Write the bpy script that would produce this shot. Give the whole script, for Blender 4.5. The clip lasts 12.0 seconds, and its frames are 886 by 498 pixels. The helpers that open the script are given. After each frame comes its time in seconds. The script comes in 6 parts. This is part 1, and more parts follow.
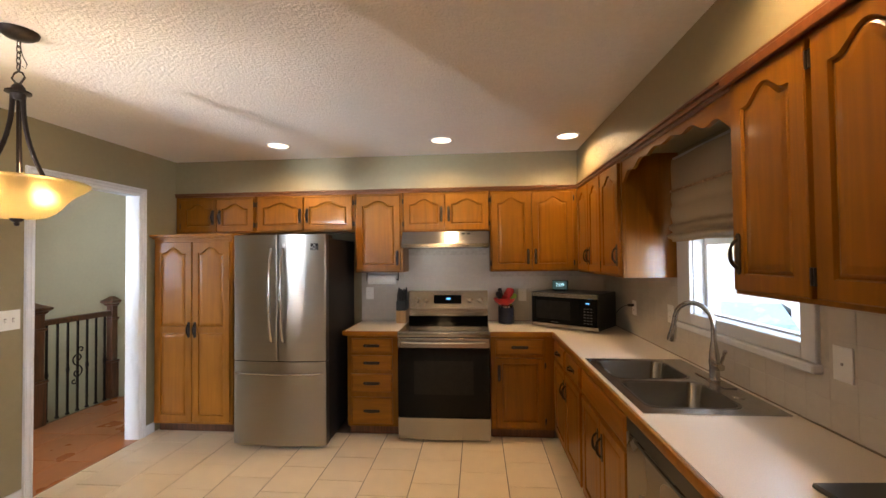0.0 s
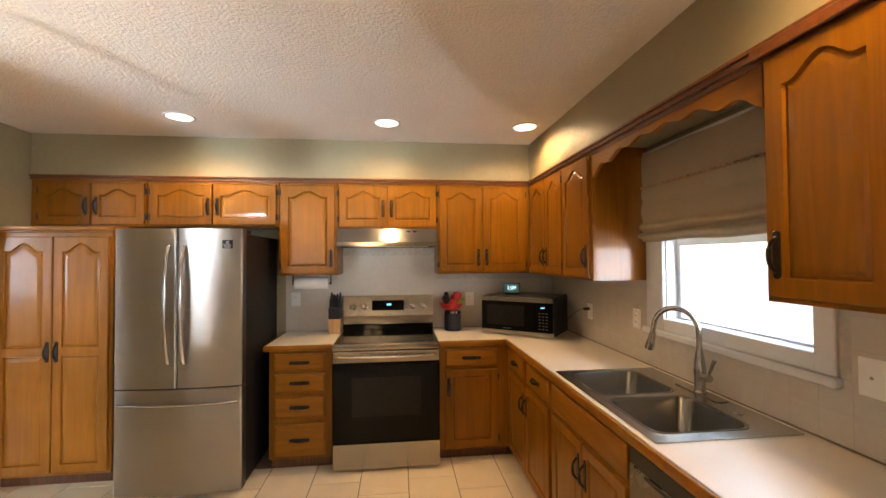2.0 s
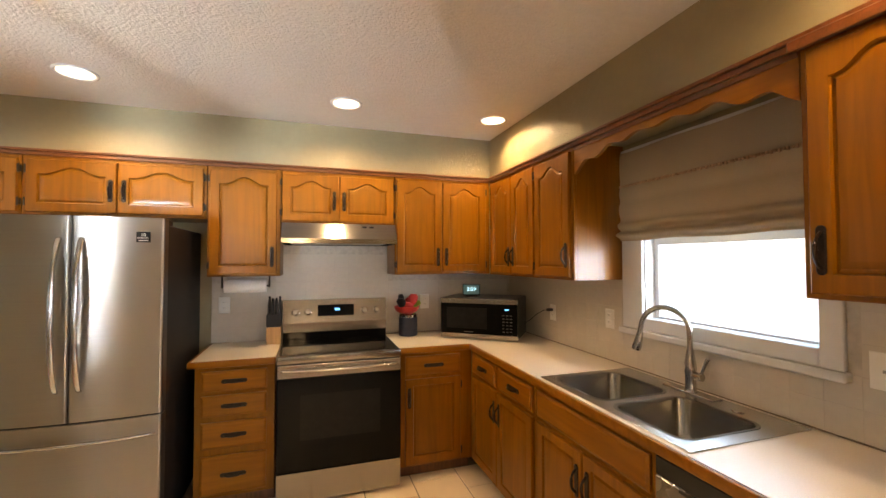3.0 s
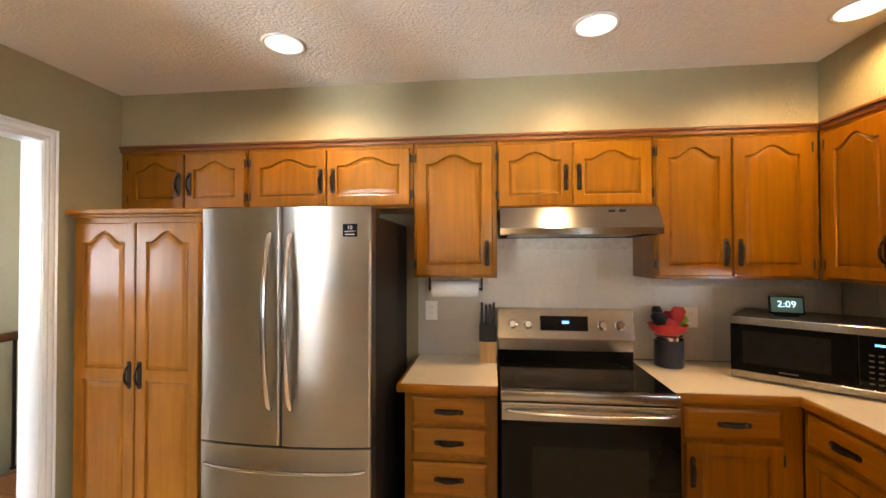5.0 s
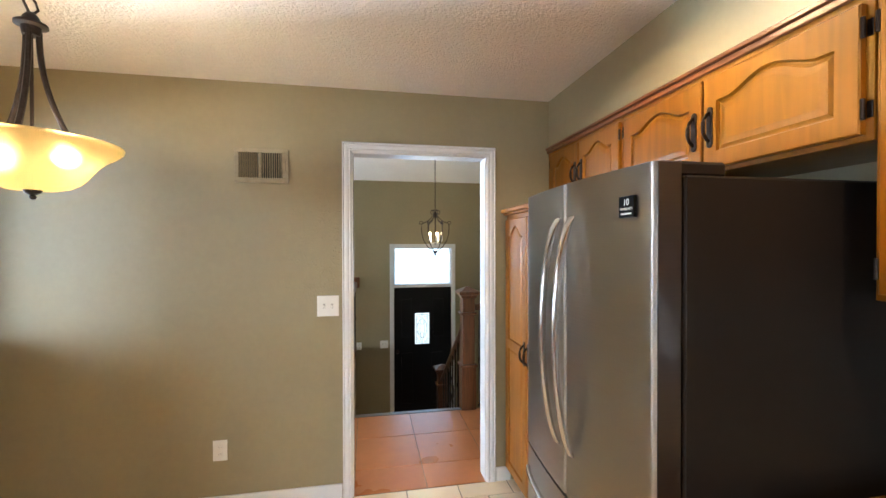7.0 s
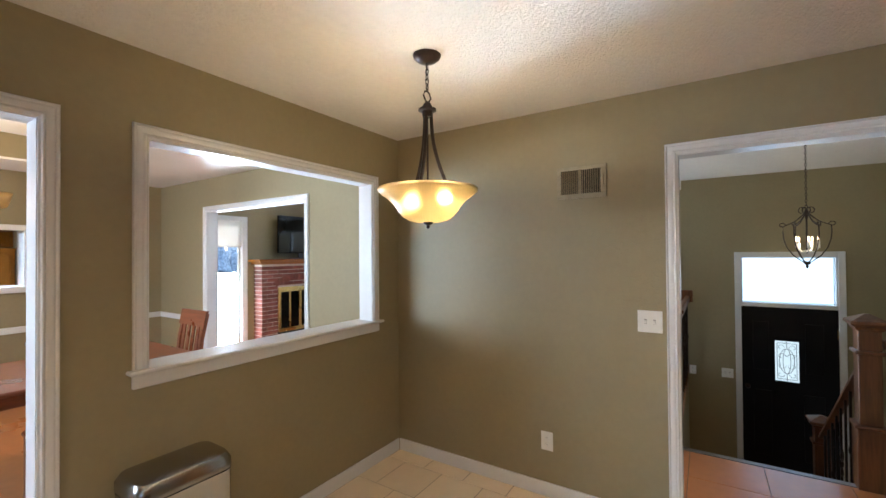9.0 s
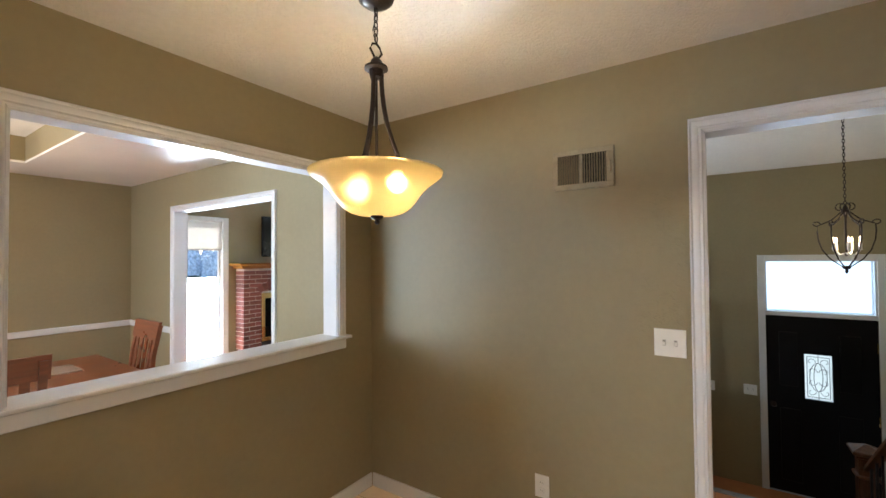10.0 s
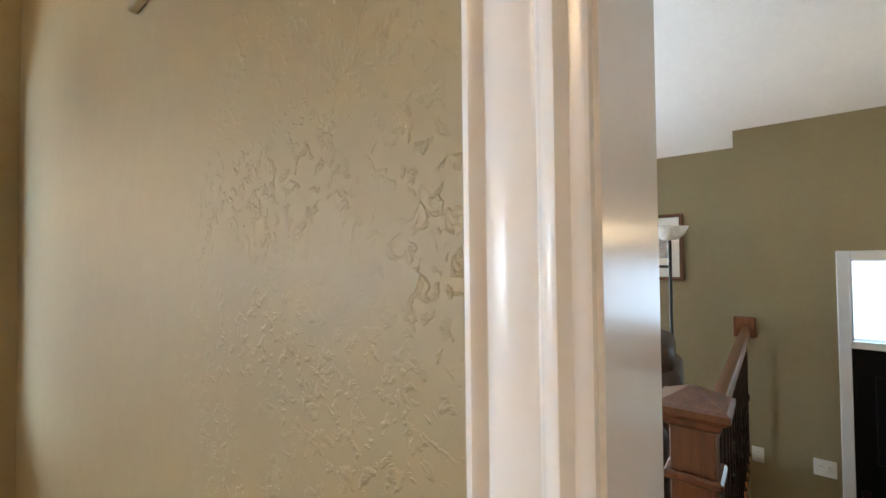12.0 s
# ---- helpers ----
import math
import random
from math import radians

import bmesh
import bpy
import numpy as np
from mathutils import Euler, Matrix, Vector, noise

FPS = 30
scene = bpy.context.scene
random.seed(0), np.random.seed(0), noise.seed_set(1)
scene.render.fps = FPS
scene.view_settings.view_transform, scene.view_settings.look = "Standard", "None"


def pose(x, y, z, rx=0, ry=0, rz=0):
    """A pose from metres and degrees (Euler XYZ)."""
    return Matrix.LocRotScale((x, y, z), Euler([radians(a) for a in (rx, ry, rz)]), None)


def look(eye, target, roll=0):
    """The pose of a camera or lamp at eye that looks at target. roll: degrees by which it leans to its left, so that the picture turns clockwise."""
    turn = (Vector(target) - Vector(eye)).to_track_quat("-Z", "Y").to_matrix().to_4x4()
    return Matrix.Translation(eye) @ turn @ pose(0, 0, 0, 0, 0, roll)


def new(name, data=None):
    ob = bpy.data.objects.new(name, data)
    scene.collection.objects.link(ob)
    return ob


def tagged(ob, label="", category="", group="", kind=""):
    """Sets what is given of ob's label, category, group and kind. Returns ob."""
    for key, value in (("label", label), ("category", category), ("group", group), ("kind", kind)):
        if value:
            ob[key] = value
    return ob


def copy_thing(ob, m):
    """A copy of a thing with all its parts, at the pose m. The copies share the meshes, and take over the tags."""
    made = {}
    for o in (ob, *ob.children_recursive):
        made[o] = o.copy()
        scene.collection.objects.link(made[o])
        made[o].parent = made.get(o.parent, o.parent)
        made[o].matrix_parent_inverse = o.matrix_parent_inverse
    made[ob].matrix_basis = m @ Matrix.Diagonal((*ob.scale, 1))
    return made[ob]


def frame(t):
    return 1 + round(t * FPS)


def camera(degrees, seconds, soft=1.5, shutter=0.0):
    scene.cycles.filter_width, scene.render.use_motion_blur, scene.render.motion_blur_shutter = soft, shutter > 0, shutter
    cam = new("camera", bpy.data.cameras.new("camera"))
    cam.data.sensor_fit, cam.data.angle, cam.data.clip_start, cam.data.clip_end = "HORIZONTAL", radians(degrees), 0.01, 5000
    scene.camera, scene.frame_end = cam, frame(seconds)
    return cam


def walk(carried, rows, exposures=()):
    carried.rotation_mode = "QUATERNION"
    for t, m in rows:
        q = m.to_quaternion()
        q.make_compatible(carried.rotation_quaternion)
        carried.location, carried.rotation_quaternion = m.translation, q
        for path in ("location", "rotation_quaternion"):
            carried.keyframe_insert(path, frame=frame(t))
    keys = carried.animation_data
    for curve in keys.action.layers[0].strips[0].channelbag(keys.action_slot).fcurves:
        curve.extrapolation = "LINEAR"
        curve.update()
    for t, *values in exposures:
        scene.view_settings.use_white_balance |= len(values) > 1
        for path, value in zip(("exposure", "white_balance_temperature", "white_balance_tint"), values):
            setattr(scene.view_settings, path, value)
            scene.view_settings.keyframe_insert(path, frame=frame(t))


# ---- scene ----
cam = camera(94.6, 12.0)
PATH = [
    (0, (0.08, 0.027, 1.543), (-0.085, 2.02, 1.585), -0.6),
    (0.5, (0.18, 0.067, 1.537), (0.007, 2.059, 1.582), -0.6),
    (1, (0.185, 0.114, 1.536), (0.052, 2.109, 1.585), -0.4),
    (1.5, (0.019, 0.278, 1.538), (0.009, 2.277, 1.59), -0.3),
    (2, (-0.122, 0.427, 1.543), (0.096, 2.414, 1.586), -0.4),
    (2.5, (-0.248, 0.635, 1.533), (0.231, 2.576, 1.582), -0.2),
    (2.7, (-0.309, 0.688, 1.517), (0.28, 2.598, 1.576), -0.2),
    (4.3, (-0.633, 1.029, 1.525), (0.01, 2.922, 1.57), 0.1),
    (4.5, (-0.602, 1.176, 1.52), (-0.191, 3.133, 1.566), -0.4),
    (5, (-0.648, 1.562, 1.536), (-0.871, 3.55, 1.565), -0.1),
    (5.5, (-0.616, 1.856, 1.551), (-1.478, 3.661, 1.553), -0.1),
    (6, (-0.55, 2.153, 1.511), (-1.911, 3.619, 1.516), -0.2),
    (6.5, (-0.409, 2.441, 1.525), (-2.158, 3.41, 1.518), -0.1),
    (7, (-0.287, 2.596, 1.544), (-2.254, 2.961, 1.526), -0.1),
    (7.5, (-0.225, 2.695, 1.566), (-2.208, 2.437, 1.545), -0.1),
    (7.6, (-0.213, 2.705, 1.569), (-2.18, 2.342, 1.548), -0.4),
    (9.3, (-0.27, 2.604, 1.575), (-1.934, 1.495, 1.606), -0.4),
    (9.5, (-0.361, 2.581, 1.569), (-2.023, 1.469, 1.605), -0.5),
    (10, (-0.737, 2.539, 1.575), (-2.402, 1.431, 1.614), -0.5),
    (10.5, (-1.254, 2.527, 1.563), (-2.923, 1.426, 1.601), -0.6),
    (11, (-1.795, 2.594, 1.538), (-3.453, 1.476, 1.582), -0.5),
    (11.5, (-2.29, 2.56, 1.539), (-3.91, 1.388, 1.582), -0.5),
    (11.7, (-2.444, 2.565, 1.542), (-4.042, 1.363, 1.586), -0.6),
    (11.9, (-2.59, 2.573, 1.544), (-4.163, 1.338, 1.587), -0.6),
    (12, (-2.66, 2.572, 1.545), (-4.222, 1.325, 1.588), -0.6),
]
walk(cam, [(t, look(eye, target, roll)) for t, eye, target, roll in PATH],
     exposures=((0, 1.45, 7100, 16), (2.5, 1.84, 7500, 15), (5, 1.92, 7800, 15), (6, 1.90, 7000, 11), (6.8, 2.05, 6500, 10), (7.5, 2.05, 6050, 10), (9.3, 1.44, 6200, 10), (10.5, 1.54, 6500, 11), (11.5, 1.92, 6700, 10), (12, 1.99, 6550, 10)))

# ---- world and large lights ----
SUN_ELEVATION, SUN_ROTATION = radians(42), radians(200)
world = bpy.data.worlds.new("sky")
scene.world = world
world.use_nodes = True
sky = world.node_tree.nodes.new("ShaderNodeTexSky")
sky.sky_type, sky.sun_disc, sky.sun_elevation, sky.sun_rotation = "NISHITA", False, SUN_ELEVATION, SUN_ROTATION
world.node_tree.links.new(sky.outputs[0], world.node_tree.nodes["Background"].inputs[0])
world.node_tree.nodes["Background"].inputs[1].default_value = 0.15


def lamp(name, kind, m, watts, colour, **settings):
    data = bpy.data.lights.new(name, kind)
    data.energy, data.color = watts, colour
    ob = new(name, data)
    ob.matrix_world = m
    for key, value in settings.items():
        if key == "radius":
            data.shadow_soft_size = value
        elif key == "size":
            data.shape, data.size, data.size_y = "RECTANGLE", value[0], value[1]
        elif key == "cone":
            data.spot_size, data.spot_blend = radians(value[0]), value[1]
        elif key == "spread":
            data.spread = radians(value)
        elif key == "angle":
            data.angle = radians(value)
    return ob


# sun from the south-south-west
lamp("sun", "SUN", look((-6, -16, 16), (-3.2, -2.0, 0)), 4.6, (1.0, 0.95, 0.86), angle=0.6)
DAY, WARM = (0.64, 0.81, 1.0), (1.0, 0.70, 0.38)
lamp("kitchen_window_daylight", "AREA", look((2.05, 1.98, 1.95), (1.05, 2.05, 1.05)), 14, (0.50, 0.73, 1.0), size=(2.2, 0.5))
lamp("kitchen_window_southern_sky", "AREA", look((2.3, 0.95, 1.42), (1.15, 2.60, 1.50)), 14, (0.72, 0.86, 1.0), size=(0.9, 0.40))
lamp("dining_window_daylight", "AREA", look((1.98, -1.90, 1.45), (-2.85, 1.1, 1.3)), 32, (0.66, 0.83, 1.0), size=(2.6, 1.15), spread=130)
lamp("patio_daylight", "AREA", look((-4.05, -4.3, 0.05), (-0.7, 2.2, 2.5)), 98, DAY, size=(1.3, 1.2), spread=72)
lamp("patio_snow_light", "AREA", look((-3.69, -3.74, 0.78), (-1.4, 3.2, 1.15)), 20, DAY, size=(0.50, 1.05), spread=110)
lamp("living_window_daylight", "AREA", look((-6.96, -0.6, 1.5), (-4.6, 1.8, 4.2)), 46, DAY, size=(1.8, 1.3), spread=130)
lamp("transom_daylight", "AREA", look((-6.76, 3.4575, 1.217), (0, 3.4575, 1.217)), 1.6, DAY, size=(0.86, 0.54))


# ---- materials ----
WALL_X = -2.85
def material(name, colour, rough=0.5, metal=0.0, coat=0.0, grain=None, spread=0.12, spots=0.06, bump=0.0, bump_scale=60.0,
             bump_distance=0.002, per_piece=0.0, fine_bump=0.0, distort=0.0, rough_spread=0.1, gloss=0.5, knock=None, coat_rough=0.2):
    """A surface with fine grain, broad blotches and relief in metres of the object's own space."""
    m = bpy.data.materials.new(name)
    m.use_nodes = True
    nt = m.node_tree
    n, l = nt.nodes, nt.links
    b = n["Principled BSDF"]
    b.inputs["Roughness"].default_value, b.inputs["Metallic"].default_value = rough, metal
    b.inputs["Coat Weight"].default_value = coat
    b.inputs["Coat Roughness"].default_value = coat_rough
    b.inputs["Specular IOR Level"].default_value = gloss
    co = n.new("ShaderNodeTexCoord")
    mp = n.new("ShaderNodeMapping")
    mp.inputs["Scale"].default_value = grain or (30, 30, 30)
    place = co.outputs["Object"]
    if per_piece:
        where, shift = n.new("ShaderNodeObjectInfo"), n.new("ShaderNodeVectorMath")
        l.new(co.outputs["Object"], shift.inputs[0])
        l.new(where.outputs["Location"], shift.inputs[1])
        place = shift.outputs[0]
    l.new(place, mp.inputs["Vector"])
    fine = n.new("ShaderNodeTexNoise")
    fine.inputs["Scale"].default_value, fine.inputs["Detail"].default_value = 1.0, 6
    fine.inputs["Distortion"].default_value = distort
    l.new(mp.outputs[0], fine.inputs["Vector"])
    broad = n.new("ShaderNodeTexNoise")
    broad.inputs["Scale"].default_value, broad.inputs["Detail"].default_value = 2.3, 3
    l.new(place, broad.inputs["Vector"])

    def ramp(source, amount):
        r = n.new("ShaderNodeMapRange")
        r.inputs["From Min"].default_value, r.inputs["From Max"].default_value = 0.3, 0.7
        r.inputs["To Min"].default_value, r.inputs["To Max"].default_value = 1 - amount, 1 + amount
        l.new(source, r.inputs["Value"])
        return r.outputs[0]

    def times(a, c):
        x = n.new("ShaderNodeMath")
        x.operation = "MULTIPLY"
        l.new(a, x.inputs[0])
        l.new(c, x.inputs[1])
        return x.outputs[0]

    shade = times(ramp(fine.outputs[0], spread), ramp(broad.outputs[0], spots))
    if per_piece:
        info = n.new("ShaderNodeObjectInfo")
        r = n.new("ShaderNodeMapRange")
        r.inputs["To Min"].default_value, r.inputs["To Max"].default_value = 1 - per_piece, 1 + per_piece
        l.new(info.outputs["Random"], r.inputs["Value"])
        shade = times(shade, r.outputs[0])
    hsv = n.new("ShaderNodeHueSaturation")
    hsv.inputs["Color"].default_value = (*colour, 1)
    l.new(shade, hsv.inputs["Value"])
    l.new(hsv.outputs[0], b.inputs["Base Color"])
    rr = n.new("ShaderNodeMapRange")
    rr.inputs["To Min"].default_value, rr.inputs["To Max"].default_value = max(0.02, rough - rough_spread), min(1, rough + rough_spread)
    l.new(broad.outputs[0], rr.inputs["Value"])
    l.new(rr.outputs[0], b.inputs["Roughness"])
    if bump:
        tex = n.new("ShaderNodeTexNoise")
        tex.inputs["Scale"].default_value, tex.inputs["Detail"].default_value = bump_scale, 4
        l.new(co.outputs["Object"], tex.inputs["Vector"])
        bp = n.new("ShaderNodeBump")
        bp.inputs["Strength"].default_value, bp.inputs["Distance"].default_value = bump, bump_distance
        height = tex.outputs[0]
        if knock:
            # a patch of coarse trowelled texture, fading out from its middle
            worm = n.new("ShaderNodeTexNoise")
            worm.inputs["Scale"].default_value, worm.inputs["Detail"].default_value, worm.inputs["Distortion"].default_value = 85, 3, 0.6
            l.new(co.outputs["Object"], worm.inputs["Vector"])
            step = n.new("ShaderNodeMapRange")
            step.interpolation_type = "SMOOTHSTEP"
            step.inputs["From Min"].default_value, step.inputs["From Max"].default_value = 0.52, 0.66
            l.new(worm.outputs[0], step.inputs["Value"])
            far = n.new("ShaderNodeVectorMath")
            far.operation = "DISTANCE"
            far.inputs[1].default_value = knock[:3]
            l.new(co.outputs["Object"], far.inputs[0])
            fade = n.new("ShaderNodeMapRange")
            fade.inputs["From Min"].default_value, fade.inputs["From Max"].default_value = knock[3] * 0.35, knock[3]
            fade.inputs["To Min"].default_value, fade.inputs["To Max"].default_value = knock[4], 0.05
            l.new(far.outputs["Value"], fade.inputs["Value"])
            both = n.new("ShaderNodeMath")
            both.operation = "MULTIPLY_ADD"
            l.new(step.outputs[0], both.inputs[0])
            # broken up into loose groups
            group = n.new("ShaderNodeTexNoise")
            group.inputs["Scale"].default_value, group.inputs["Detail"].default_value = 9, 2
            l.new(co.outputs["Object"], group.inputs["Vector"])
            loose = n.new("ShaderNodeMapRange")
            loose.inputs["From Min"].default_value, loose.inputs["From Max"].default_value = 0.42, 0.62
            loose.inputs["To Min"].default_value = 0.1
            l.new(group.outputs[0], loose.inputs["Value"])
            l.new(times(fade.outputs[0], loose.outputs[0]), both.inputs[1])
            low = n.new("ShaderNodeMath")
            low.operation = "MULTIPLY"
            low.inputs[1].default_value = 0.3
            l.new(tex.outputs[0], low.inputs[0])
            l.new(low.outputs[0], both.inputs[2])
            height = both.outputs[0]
        l.new(height, bp.inputs["Height"])
        l.new(bp.outputs[0], b.inputs["Normal"])
    if fine_bump:
        bp = n.new("ShaderNodeBump")
        bp.inputs["Strength"].default_value, bp.inputs["Distance"].default_value = fine_bump, 0.001
        l.new(fine.outputs[0], bp.inputs["Height"])
        l.new(bp.outputs[0], b.inputs["Normal"])
    return m


def glow(name, colour, strength):
    m = bpy.data.materials.new(name)
    m.use_nodes = True
    b = m.node_tree.nodes["Principled BSDF"]
    b.inputs["Base Color"].default_value = (*colour, 1)
    b.inputs["Emission Color"].default_value = (*colour, 1)
    b.inputs["Emission Strength"].default_value = strength
    return m


def clear_glass(name, colour=(1, 1, 1), rough=0.0):
    m = bpy.data.materials.new(name)
    m.use_nodes = True
    b = m.node_tree.nodes["Principled BSDF"]
    b.inputs["Base Color"].default_value = (*colour, 1)
    b.inputs["Transmission Weight"].default_value = 1
    b.inputs["Roughness"].default_value = rough
    b.inputs["IOR"].default_value = 1.1
    return m


OLIVE = (0.285, 0.238, 0.138)
WALL = material("olive_wall_paint", OLIVE, 0.55, spread=0.03, spots=0.04, bump=0.25, bump_scale=38, bump_distance=0.003)
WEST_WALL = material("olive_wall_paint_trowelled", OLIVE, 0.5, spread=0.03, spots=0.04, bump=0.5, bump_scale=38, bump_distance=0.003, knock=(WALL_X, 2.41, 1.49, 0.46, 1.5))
SOFFIT = material("olive_soffit_paint", OLIVE, 0.40, spread=0.03, spots=0.05, bump=0.5, bump_scale=14, bump_distance=0.005, knock=(0.99, 3.25, 2.36, 0.9, 2.6))
CEILING = material("textured_ceiling", (0.73, 0.70, 0.66), 0.9, spread=0.03, spots=0.03, bump=0.6, bump_scale=85, bump_distance=0.012)
PLAIN_WHITE = material("matt_white_paint", (0.78, 0.76, 0.72), 0.8, spread=0.02, spots=0.03, bump=0.1)
TRIM = material("white_trim_paint", (0.70, 0.705, 0.715), 0.25, spread=0.015, spots=0.02, rough_spread=0.0, gloss=0.5)
OAK = material("honey_oak", (0.222, 0.080, 0.0026), 0.42, coat=0.3, coat_rough=0.11, gloss=0.2, fine_bump=0.12, grain=(20, 20, 1.3), spread=0.16, spots=0.14, distort=1.6, per_piece=0.09)
OAK_RAIL = material("honey_oak_lengthways", (0.265, 0.095, 0.005), 0.40, gloss=0.25, coat=0.2, grain=(2.4, 30, 30), spread=0.18, spots=0.1, distort=0.6)
OAK_PALE = material("pale_oak", (0.34, 0.128, 0.014), 0.42, coat=0.25, gloss=0.2, coat_rough=0.13, fine_bump=0.12, grain=(20, 20, 1.3), spread=0.13, spots=0.12, distort=1.4, per_piece=0.05)
DARK_WOOD = material("dark_stained_wood", (0.125, 0.043, 0.015), 0.35, coat=0.3, grain=(45, 45, 4), spread=0.35, spots=0.12, distort=0.8)
LAMINATE = material("cream_laminate", (0.72, 0.65, 0.55), 0.32, spread=0.05, spots=0.04, grain=(220, 220, 220))
STEEL = material("brushed_steel", (0.50, 0.485, 0.46), 0.24, metal=1.0, grain=(1.5, 1.5, 260), spread=0.06, spots=0.03, rough_spread=0.05)
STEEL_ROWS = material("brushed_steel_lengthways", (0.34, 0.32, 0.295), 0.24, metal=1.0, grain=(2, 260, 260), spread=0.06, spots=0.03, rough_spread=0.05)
FRIDGE_STEEL = material("fridge_steel", (0.42, 0.395, 0.355), 0.35, metal=1.0, grain=(1.5, 1.5, 420), spread=0.04, spots=0.03, rough_spread=0.02)
brush = FRIDGE_STEEL.node_tree.nodes.new("ShaderNodeCombineXYZ")
brush.inputs["Z"].default_value = 1.0
FRIDGE_STEEL.node_tree.links.new(brush.outputs[0], FRIDGE_STEEL.node_tree.nodes["Principled BSDF"].inputs["Tangent"])
FRIDGE_STEEL.node_tree.nodes["Principled BSDF"].inputs["Anisotropic"].default_value = 1.0
FRIDGE_STEEL.node_tree.nodes["Principled BSDF"].inputs["Anisotropic Rotation"].default_value = 0.0
CHROME = material("polished_steel", (0.66, 0.66, 0.66), 0.12, metal=1.0, spread=0.03, rough_spread=0.03)
CHROME_SATIN = material("satin_handle_steel", (0.60, 0.59, 0.57), 0.2, metal=1.0, grain=(1.5, 1.5, 260), spread=0.05, rough_spread=0.02)
BLACK_GLASS = material("black_glass", (0.004, 0.004, 0.004), 0.06, spread=0.02, rough_spread=0.03, gloss=0.13)
BLACK = material("black_plastic", (0.009, 0.009, 0.009), 0.4, spread=0.1)
FRIDGE_SIDE = material("dark_grey_enamel", (0.013, 0.0105, 0.0100), 0.5, spread=0.05, spots=0.06, bump=0.1, bump_scale=300, gloss=0.22)
BRONZE = material("dark_bronze", (0.035, 0.025, 0.02), 0.38, metal=0.75, spread=0.25, grain=(120, 120, 120))
TILE = material("cream_floor_tile", (0.84, 0.70, 0.505), 0.30, spread=0.03, spots=0.03, rough_spread=0.04, grain=(9, 9, 9), per_piece=0.04, bump=0.1, bump_scale=25)
GROUT = material("brown_grout", (0.22, 0.16, 0.11), 0.9, spread=0.15)
SPLASH = material("glazed_wall_tile", (0.555, 0.51, 0.44), 0.22, spread=0.03, spots=0.05, per_piece=0.012)
SPLASH_GROUT = material("pale_grout", (0.47, 0.425, 0.36), 0.9)
TERRACOTTA = material("terracotta_floor_tile", (0.46, 0.165, 0.055), 0.28, spread=0.06, spots=0.04, rough_spread=0.03, grain=(12, 12, 12), per_piece=0.07, coat=0.2)
FABRIC = material("taupe_linen", (0.36, 0.29, 0.20), 0.9, spread=0.14, spots=0.05, grain=(500, 160, 700), bump=0.3, bump_scale=500)
GLASS = clear_glass("window_glass")
BRICK = material("red_brick", (0.205, 0.068, 0.052), 0.85, spread=0.2, spots=0.15, per_piece=0.3, bump=0.5, bump_scale=70)
MORTAR = material("mortar", (0.66, 0.61, 0.56), 0.95, spread=0.12)
BRASS = material("brass", (0.62, 0.45, 0.18), 0.28, metal=1.0)
LEATHER = material("dark_brown_leather", (0.05, 0.03, 0.022), 0.45, spread=0.2, bump=0.3, bump_scale=120)
NAVY = material("navy_enamel", (0.012, 0.018, 0.04), 0.35)
RED = material("red_silicone", (0.45, 0.02, 0.02), 0.45)
GREEN = material("green_silicone", (0.25, 0.36, 0.04), 0.5)
PAPER = material("paper_towel", (0.8, 0.78, 0.74), 0.95, spread=0.03, bump=0.4, bump_scale=160)
BEECH = material("beech_wood", (0.50, 0.30, 0.13), 0.5, grain=(40, 40, 4), spread=0.15)
PLATE = material("white_plastic", (0.78, 0.77, 0.73), 0.3, spread=0.02)
DAY_GROUND = material("pale_ground", (0.30, 0.33, 0.37), 0.95, spread=0.2, spots=0.2, grain=(4, 4, 4))
DISPLAY = glow("blue_digits", (0.1, 0.45, 1.0), 0.8)
BULB = glow("warm_bulb", (1.0, 0.78, 0.52), 20.0)
CANDLE = glow("candle_bulb", (1.0, 0.76, 0.50), 2.0)
CAN_LENS = glow("recessed_lens", (1.0, 0.88, 0.70), 1.0)


# ---- mesh helpers ----
def box(bm, x0, x1, y0, y1, z0, z1, bevel=0.0, segments=1):
    made = bmesh.ops.create_cube(bm, size=1)["verts"]
    for v in made:
        v.co = (x0 if v.co.x < 0 else x1, y0 if v.co.y < 0 else y1, z0 if v.co.z < 0 else z1)
    if bevel:
        edges = list({e for v in made for e in v.link_edges})
        bmesh.ops.bevel(bm, geom=edges, offset=bevel, segments=segments, affect="EDGES", profile=0.5)


def tube(bm, points, radius, sides=8, flat=1.0, caps=True):
    """A round bar along points; radius is a number or one for each point."""
    pts = [Vector(p) for p in points]
    rings = []
    up = Vector((0.13, 0.21, 1)).normalized()
    for i, p in enumerate(pts):
        d = (pts[min(i + 1, len(pts) - 1)] - pts[max(i - 1, 0)]).normalized()
        a = d.cross(up)
        if a.length < 0.05:
            a = d.cross(Vector((1, 0.2, 0)))
        a.normalize()
        c = d.cross(a).normalized()
        r = radius[i] if isinstance(radius, (list, tuple)) else radius
        rings.append([bm.verts.new(p + r * (math.cos(k) * a + flat * math.sin(k) * c)) for k in [2 * math.pi * j / sides for j in range(sides)]])
    for r0, r1 in zip(rings, rings[1:]):
        for j in range(sides):
            bm.faces.new((r0[j], r0[(j + 1) % sides], r1[(j + 1) % sides], r1[j]))
    if caps:
        bm.faces.new(rings[0][::-1])
        bm.faces.new(rings[-1])


